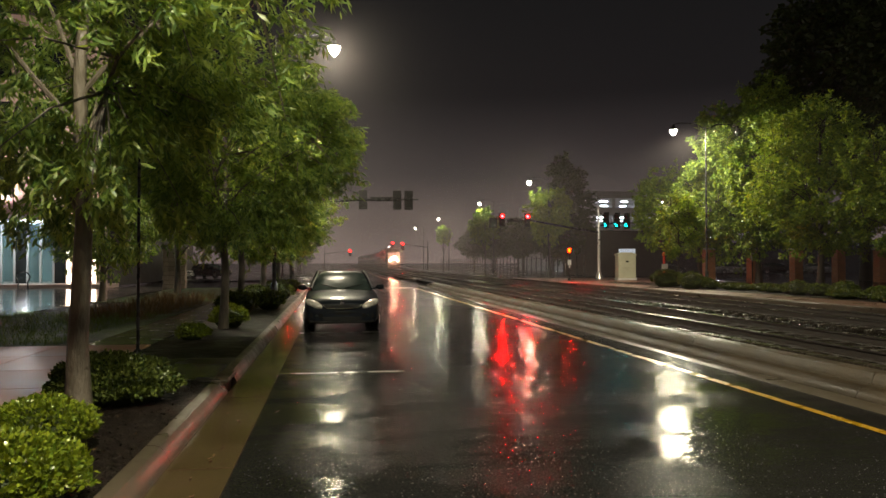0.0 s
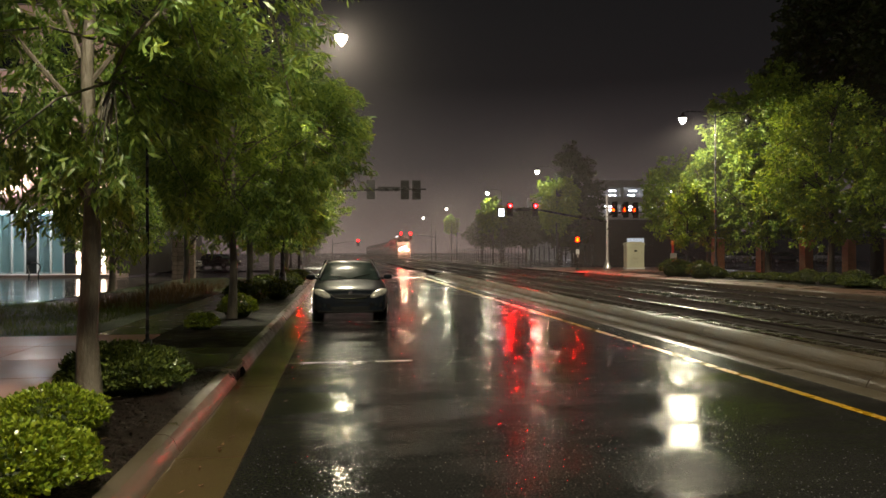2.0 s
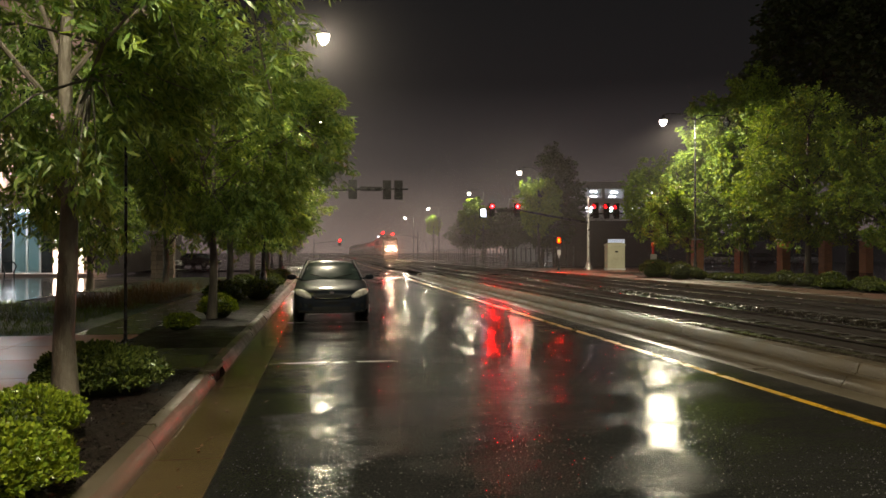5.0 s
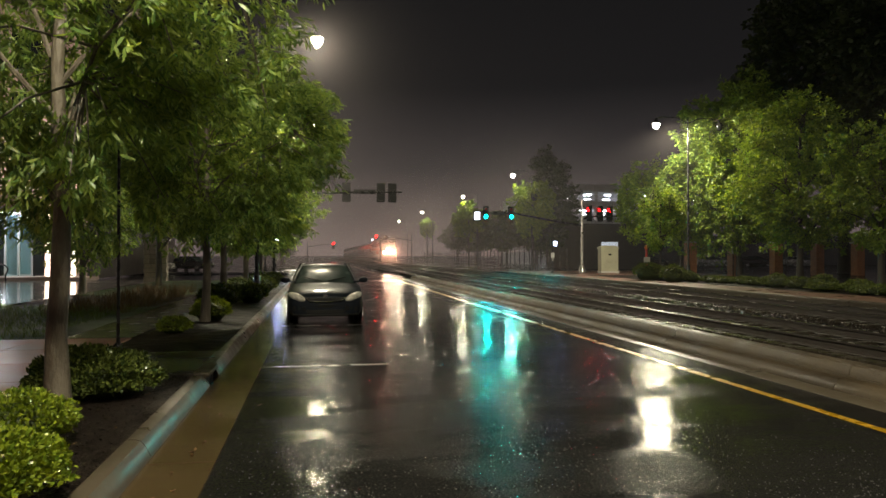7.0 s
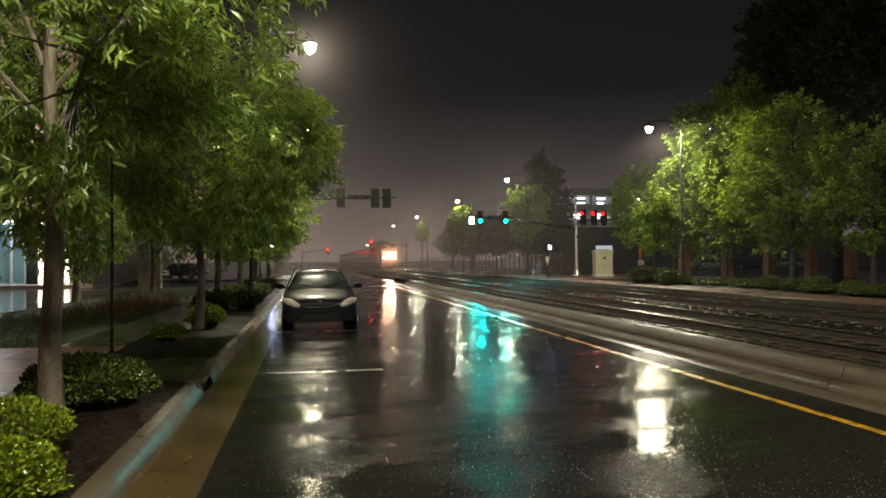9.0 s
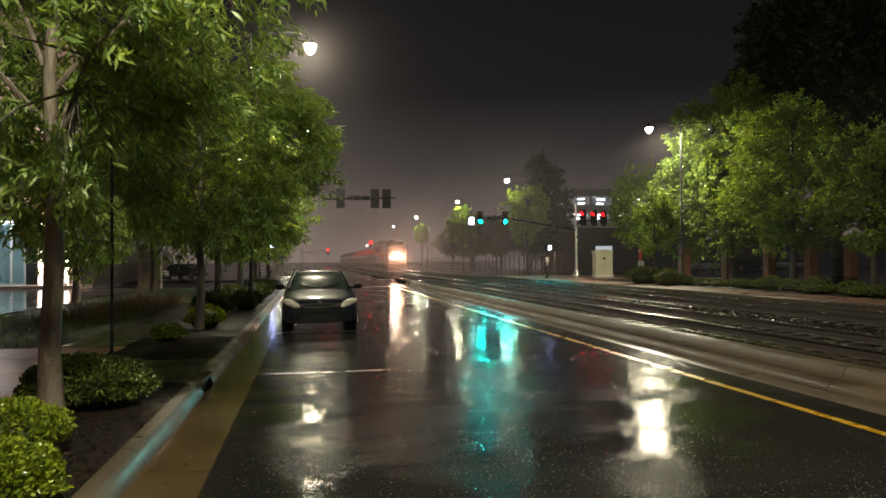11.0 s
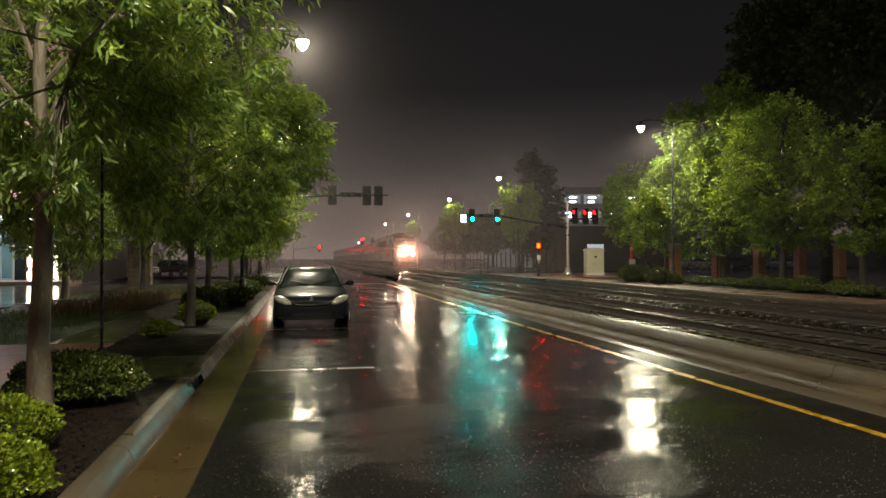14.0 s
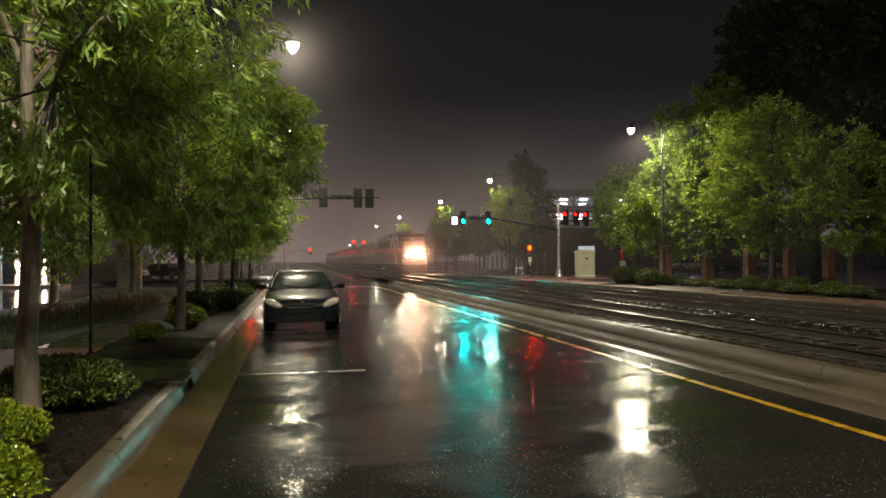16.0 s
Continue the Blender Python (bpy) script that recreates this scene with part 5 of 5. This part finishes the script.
g1, g2, g3 = gn.new("ShaderNodeBsdfTransparent"), gn.new("ShaderNodeBsdfGlossy"), gn.new("ShaderNodeMixShader")
g1.inputs[0].default_value, g2.inputs["Roughness"].default_value, g3.inputs[0].default_value = (0.80, 0.94, 0.95, 1), 0.03, 0.08
gk.new(g1.outputs[0], g3.inputs[1])
gk.new(g2.outputs[0], g3.inputs[2])
gk.new(g3.outputs[0], gn["Material Output"].inputs[0])
LOBBY = surface("pale_lobby_wall", (0.34, 0.38, 0.37), 0.5, big=0.6, fine=12, vary=0.2)
bld = thing("building", "pinkish stucco building with a tall lit glass entrance", "building", pose(1.3, 0, 0), kind="structure")


def wall_with_openings(name, x0, x1, z0, z1, y, thick, openings, material, parent):
    """A wall in the plane of y with true openings (xa, xb, za, zb)."""
    xs = sorted({x0, x1, *[o[0] for o in openings], *[o[1] for o in openings]})
    zs = sorted({z0, z1, *[o[2] for o in openings], *[o[3] for o in openings]})
    bm = bmesh.new()
    for xa, xb in zip(xs, xs[1:]):
        za = None
        for a, b in zip(zs, zs[1:]):
            cx, cz = (xa + xb) / 2, (a + b) / 2
            hole = any(o[0] < cx < o[1] and o[2] < cz < o[3] for o in openings)
            if not hole and za is None:
                za = a
            if hole and za is not None:
                box(bm, xa, y, za, xb, y + thick, a)
                za = None
        if za is not None:
            box(bm, xa, y, za, xb, y + thick, zs[-1])
    return part(name, bm, material, parent)


holes = [(-30.5, -17.75, 0.16, 4.1)] + [(-29 + 3.1 * k, -27.2 + 3.1 * k, 5.8 + 3.6 * f, 8.0 + 3.6 * f) for k in range(4) for f in range(3)]
wall_with_openings("front_wall", -60, -15.4, 0.1, 17, 47.0, 0.35, holes, PINKWALL, bld)
# Unlit side of the pink building, its shade put into a dark wall colour.
part("side_wall", boxed(-15.75, 47.36, 0.1, -15.4, 75, 17), WALLDARK, bld)
part("roof", boxed(-60, 46.6, 17, -15.0, 75, 17.4), WALLDARK, bld)
part("canopy", boxed(-31.2, 44.9, 4.15, -17.2, 46.99, 4.45, 0.03), CONCWALL, bld)
part("step", boxed(-34, 44.5, 0.1, -14.6, 46.99, 0.34, 0.02), PINK_PAVING, bld, "pinkish entrance step")
for k in range(17):
    x = -30.5 + 12.75 * k / 17
    part("pane", boxed(x + 0.05, 47.16, 0.34, x + 12.75 / 17 - 0.05, 47.18, 4.06), DARKGLASS if k % 3 == 1 else CLEARGLASS, bld)
    part("mullion", boxed(x - 0.05, 47.08, 0.34, x + 0.05, 47.26, 4.08), CONCWALL, bld)
part("lobby_wall", boxed(-31, 53.0, 0.2, -17.3, 53.2, 4.4), LOBBY, bld)
part("lobby_side", boxed(-17.5, 47.4, 0.2, -17.3, 53.0, 4.4), LOBBY, bld)
part("lobby_floor", boxed(-31, 47.36, 0.1, -17.5, 53.0, 0.33), PINK_PAVING, bld)
part("lobby_ceiling", boxed(-31, 47.36, 4.3, -17.5, 53.0, 4.42), CONCWALL, bld)
for k in range(5):
    part("lobby_light", boxed(-29.5 + 2.5 * k, 48.6, 4.22, -28.3 + 2.5 * k, 51.6, 4.28), INSIDE_GLOW, bld)
    part("lobby_column", boxed(-28.4 + 2.5 * k, 50.4, 0.33, -28.1 + 2.5 * k, 50.7, 4.3), LOBBY, bld)
for k in range(4):
    for f in range(3):
        x, z = -29 + 3.1 * k, 5.8 + 3.6 * f
        part("window", boxed(x, 47.12, z, x + 1.8, 47.15, z + 2.2), DARKGLASS, bld)
        part("sill", boxed(x - 0.1, 46.92, z - 0.12, x + 1.9, 47.0, z), CONCWALL, bld)
for x in (-17.55, -16.08):
    part("light_strip", boxed(x - 0.10, 46.90, 0.36, x + 0.10, 46.99, 5.2, 0.02), STRIP_GLOW, bld, "warm glowing vertical light strip")
part("entrance_light", boxed(-29, 45.8, 4.10, -18.5, 46.1, 4.14), INSIDE_GLOW, bld, "cool white light strip under the canopy")
part("red_sign", boxed(-17.2, 46.85, 9.6, -16.85, 46.99, 12.0, 0.02), REDSIGN, bld, "glowing red vertical sign")
for x, y, w, col in ((-22.7, 45.4, 330, (0.85, 0.97, 1.0)), (-18.2, 45.4, 330, (0.85, 0.97, 1.0))):
    d = bpy.data.lights.new("entrance_downlight", "POINT")
    d.energy, d.color, d.shadow_soft_size = w, col, 0.15
    new("entrance_downlight", d).matrix_world = pose(x, y, 3.95)
for x in (-20.7, -15.7):
    d = bpy.data.lights.new("facade_uplight", "SPOT")
    d.energy, d.color, d.spot_size, d.spot_blend, d.shadow_soft_size = 2600, (1.0, 0.80, 0.72), radians(110), 0.6, 0.2
    new("facade_uplight", d).matrix_world = look((x, 44.6, 4.6), (x, 47.5, 10))
loop = thing("bicycle_stand", "bent steel tube bicycle stand on the plaza", "bicycle stand", pose(-16.0, 39.8, 0.145))
part("tube", tubed([(-0.25, 0, 0), (-0.22, 0, 0.45), (-0.35, 0, 0.75), (-0.2, 0, 0.95), (0, 0, 1.0), (0.2, 0, 0.95), (0.35, 0, 0.75), (0.22, 0, 0.45), (0.25, 0, 0)], 0.035, 8), POLE, loop, smooth=True)
copy_thing(loop, pose(-18.6, 39.0, 0.145))

# lit stone pier beside the lawn
pier = thing("stone_pier", "pale rough stone pier dappled with leaf shade", "pier", pose(-9.05, 42.8, 0.1))
rng = np.random.default_rng(21)
STONE = surface("pale_rubble_stone", (0.42, 0.35, 0.29), 0.6, big=4, fine=30, vary=0.4, bump=0.6, bump_dist=0.01, per_piece=0.6)
part("core", boxed(-0.60, -0.30, 0, 0.60, 0.30, 2.35), MORTAR, pier)
for r in range(9):
    for c in range(4):
        x = -0.63 + 0.315 * c + (0.04 if r % 2 else 0)
        z = 0.02 + 0.26 * r
        part("stone", boxed(x + 0.01, -0.34 - 0.03 * rng.random(), z, x + 0.30, -0.28, z + 0.24, 0.015), STONE, pier)
part("cap", boxed(-0.70, -0.40, 2.35, 0.70, 0.40, 2.45, 0.02), CONCWALL, pier)
# slim dark post at the pavement
post = thing("sign_post", "slim dark steel post rising into the leaves", "post", pose(-3.13, 12.1, 0.10))
part("shaft", tubed([(0, 0, 0), (0, 0, 0.6), (0, 0, 3.6)], [0.030, 0.026, 0.023], 10), POLE, post, smooth=True)
part("foot", lathed([(0.0, 0.0), (0.09, 0.0), (0.08, 0.07), (0.045, 0.12)], 12), POLE, post, smooth=True)
part("cap", lathed([(0.034, 3.6), (0.04, 3.63), (0.0, 3.67)], 10), POLE, post)
# The red signal light on this post is put into its colour.
POST_RED_LIT = surface("red_lit_post", (0.48, 0.030, 0.020), 0.3, big=3, fine=40, vary=0.2, bump=0.05)
rp = thing("marker_post", "steel marker post coloured as if lit red, with an orange knob", "post", pose(19.78, 40.2, 0.24))
part("shaft", tubed([(0, 0, 0), (0, 0, 1.75)], 0.07, 10), POST_RED_LIT, rp, smooth=True)
part("knob", lathed([(0.05, 1.75), (0.11, 1.82), (0.12, 1.92), (0.08, 2.0), (0.0, 2.03)], 12), STRIPE, rp, smooth=True)
part("plate", boxed(-0.2, -0.09, 0.9, 0.2, -0.072, 1.3), CONCWALL, rp)

# ---------------------------------------------------------------- across the tracks
cab = thing("control_cabinet", "beige steel signal control cabinet with curved lid", "cabinet", pose(23.6, 54.8, 0.22))
part("body", boxed(-0.75, -0.35, 0.12, 0.75, 0.35, 1.95, 0.03), CABINET, cab)
part("plinth", boxed(-0.8, -0.40, 0.0, 0.8, 0.40, 0.13, 0.01), CONCWALL, cab)
part("lid", ring_loft([[(-0.80, y, 1.95), (-0.78, y, 2.10), (-0.4, y, 2.22), (0.4, y, 2.22), (0.78, y, 2.10), (0.80, y, 1.95)] for y in (-0.40, 0.40)]), CABINET, cab)
dr = part("door", boxed(-0.68, -0.375, 0.2, 0.68, -0.352, 1.88, 0.008), CABINET, cab)
part("vent", boxed(-0.12, -0.39, 1.42, 0.12, -0.376, 1.55), BLACK, dr)
part("handle", boxed(0.5, -0.40, 1.0, 0.54, -0.376, 1.2, 0.006), GALV, dr)

hall = thing("low_building", "low dark building with a bright glass doorway", "building", pose(1.0, 0, 0), kind="structure")
DOOR_GLOW = glowing("bright_doorway", (0.80, 0.88, 1.0), 0.55)
wall_with_openings("wall", 26.4, 33.5, 0.1, 4.75, 70.0, 0.3, [(28.4, 30.3, 1.1, 3.05)], WALLDARK, hall)
part("side_wall", boxed(26.4, 70.3, 0.1, 26.7, 80, 4.75), WALLDARK, hall)
part("roof", boxed(26.2, 69.8, 4.75, 33.7, 80, 4.95), WALLDARK, hall)
part("door_glass", boxed(28.4, 70.1, 1.1, 30.3, 70.14, 3.05), DOOR_GLOW, hall, "bright bluish-white lit glazing")

gar = thing("parking_garage", "concrete parking garage with bright lit decks", "parking garage", pose(2.5, 0, 0), kind="structure")
GARAGE_GLOW = glowing("garage_tube_light", (0.80, 0.90, 1.0), 60)
for f, z in enumerate((0.2, 3.4, 6.6, 9.6, 12.3)):
    part("deck", boxed(34, 108, z - 0.35, 66, 136, z), CONCWALL, gar)
    if f:
        part("parapet", boxed(34, 107.8, z - 0.35, 66, 107.98, z + 0.75), CONCWALL, gar)
        for k in range(9):
            for r in range(2):
                part("tube_light", boxed(35.5 + 3.6 * k + 0.7 * f, 113 + 9 * r, z - 0.46, 36.6 + 3.6 * k + 0.7 * f, 113.25 + 9 * r, z - 0.38), GARAGE_GLOW, gar)
for k in range(9):
    part("column", boxed(34 + 3.95 * k, 108.0, 0, 34.4 + 3.95 * k, 108.5, 12.3), CONCWALL, gar)
part("back_wall", boxed(34, 136, 0, 66, 136.3, 12.3), CONCWALL, gar)

# brick pillars along the car park
BRICK_ME = {}
for k in range(5):
    p = thing("brick_pillar", "orange brick pillar at the edge of the car park", "pillar", pose(25.4 + 3.28 * k, 45.0, 0.2), "brick pillars")
    part("core", boxed(-0.29, -0.29, 0, 0.29, 0.29, 2.3), MORTAR, p)
    for r in range(28):
        z = 0.005 + 0.082 * r
        for c in range(3):
            x = -0.31 + 0.207 * c
            for face in range(2):
                key = face
                if key not in BRICK_ME:
                    bm = boxed(0.004, 0, 0, 0.203, 0.05, 0.072, 0.004)
                    b_ = part("brick", bm, BRICK, p)
                    BRICK_ME[key] = b_.data
                else:
                    b_ = new("brick", BRICK_ME[key])
                    b_.parent = p
                if face == 0:
                    b_.location = (x, -0.315, z)
                else:
                    b_.matrix_basis = pose(-0.265, x, z, 0, 0, 90)
    part("cap", boxed(-0.38, -0.38, 2.3, 0.38, 0.38, 2.42, 0.02), CONCWALL, p)
sign = thing("parking_sign", "small white notice on a dark post by the pillars", "sign", pose(28.0, 44.0, 0.2))
part("post", tubed([(0, 0, 0), (0, 0, 2.2)], 0.03, 8), POLE, sign)
part("panel", boxed(-0.16, -0.05, 1.55, 0.16, -0.03, 2.1, 0.005), CONCWALL, sign)
back = thing("wall_car_park", "long dark wall behind the car park", "wall", kind="structure")
part("wall", boxed(40, 98, 0, 130, 98.4, 4.6), WALLDARK, back)
part("coping", boxed(39.9, 97.9, 4.6, 130, 98.5, 4.75), CONCWALL, back)

# iron fence along the far tracks
fence = thing("iron_fence", "dark iron fence along the far tracks", "fence")
for k in range(46):
    part("post", boxed(23.4, 64 + 2.0 * k, 0.1, 23.5, 64.1 + 2.0 * k, 2.3, 0.01), POLE, fence)
for z in (0.4, 2.05):
    part("rail", boxed(23.42, 64, z, 23.47, 154, z + 0.06), POLE, fence)


def train_at(t):
    """Distance of the locomotive's nose down the line."""
    rows = [(0, 150.0), (2, 144.6), (4, 137.6), (6.5, 127.6), (9, 116.6), (11.5, 102.6), (12.5, 96.3), (13.5, 90.0), (14.5, 83.8), (16, 74.6)]
    for (a, p), (b, q) in zip(rows, rows[1:]):
        if t <= b:
            return p + (q - p) * (t - a) / (b - a)
    return rows[-1][1]


def motions():
    times = [0, 2, 4, 6.5, 9, 11.5, 12.5, 13.5, 14.5, 16]
    walk(LOCO, [(t, pose(12.67, train_at(t), 0.333)) for t in times])
    for k, c in enumerate(COACHES):
        walk(c, [(t, pose(12.67, train_at(t) + 21.4 + 26.3 * k, 0.333)) for t in times])
    steps = [0.1 * k for k in range(161)]
    for ob, at in WHEELS:
        walk(ob, [(t, pose(*at, math.degrees((150.0 - train_at(t)) / 0.5), 0, 0)) for t in steps])
    for ob, at, on in SWITCHED:
        rows, last = [], None
        for t in steps:
            lit = any(a <= t < b + (1 if b >= 16 else 0) for a, b in on)
            if last is None or t == steps[-1]:
                rows.append((t, pose(*at, 0, 0, 0 if lit else 180)))
            elif lit != last:
                a0, a1 = (180, 0) if lit else (0, 180)
                rows += [(t - 4 / FPS, pose(*at, 0, 0, a0)), (t - 3 / FPS, pose(*at, 0, 0, a0 + (a1 - a0) / 3)), (t - 2 / FPS, pose(*at, 0, 0, a0 + 2 * (a1 - a0) / 3)), (t - 1 / FPS, pose(*at, 0, 0, a1))]
            last = lit
        walk(ob, rows)


motions()
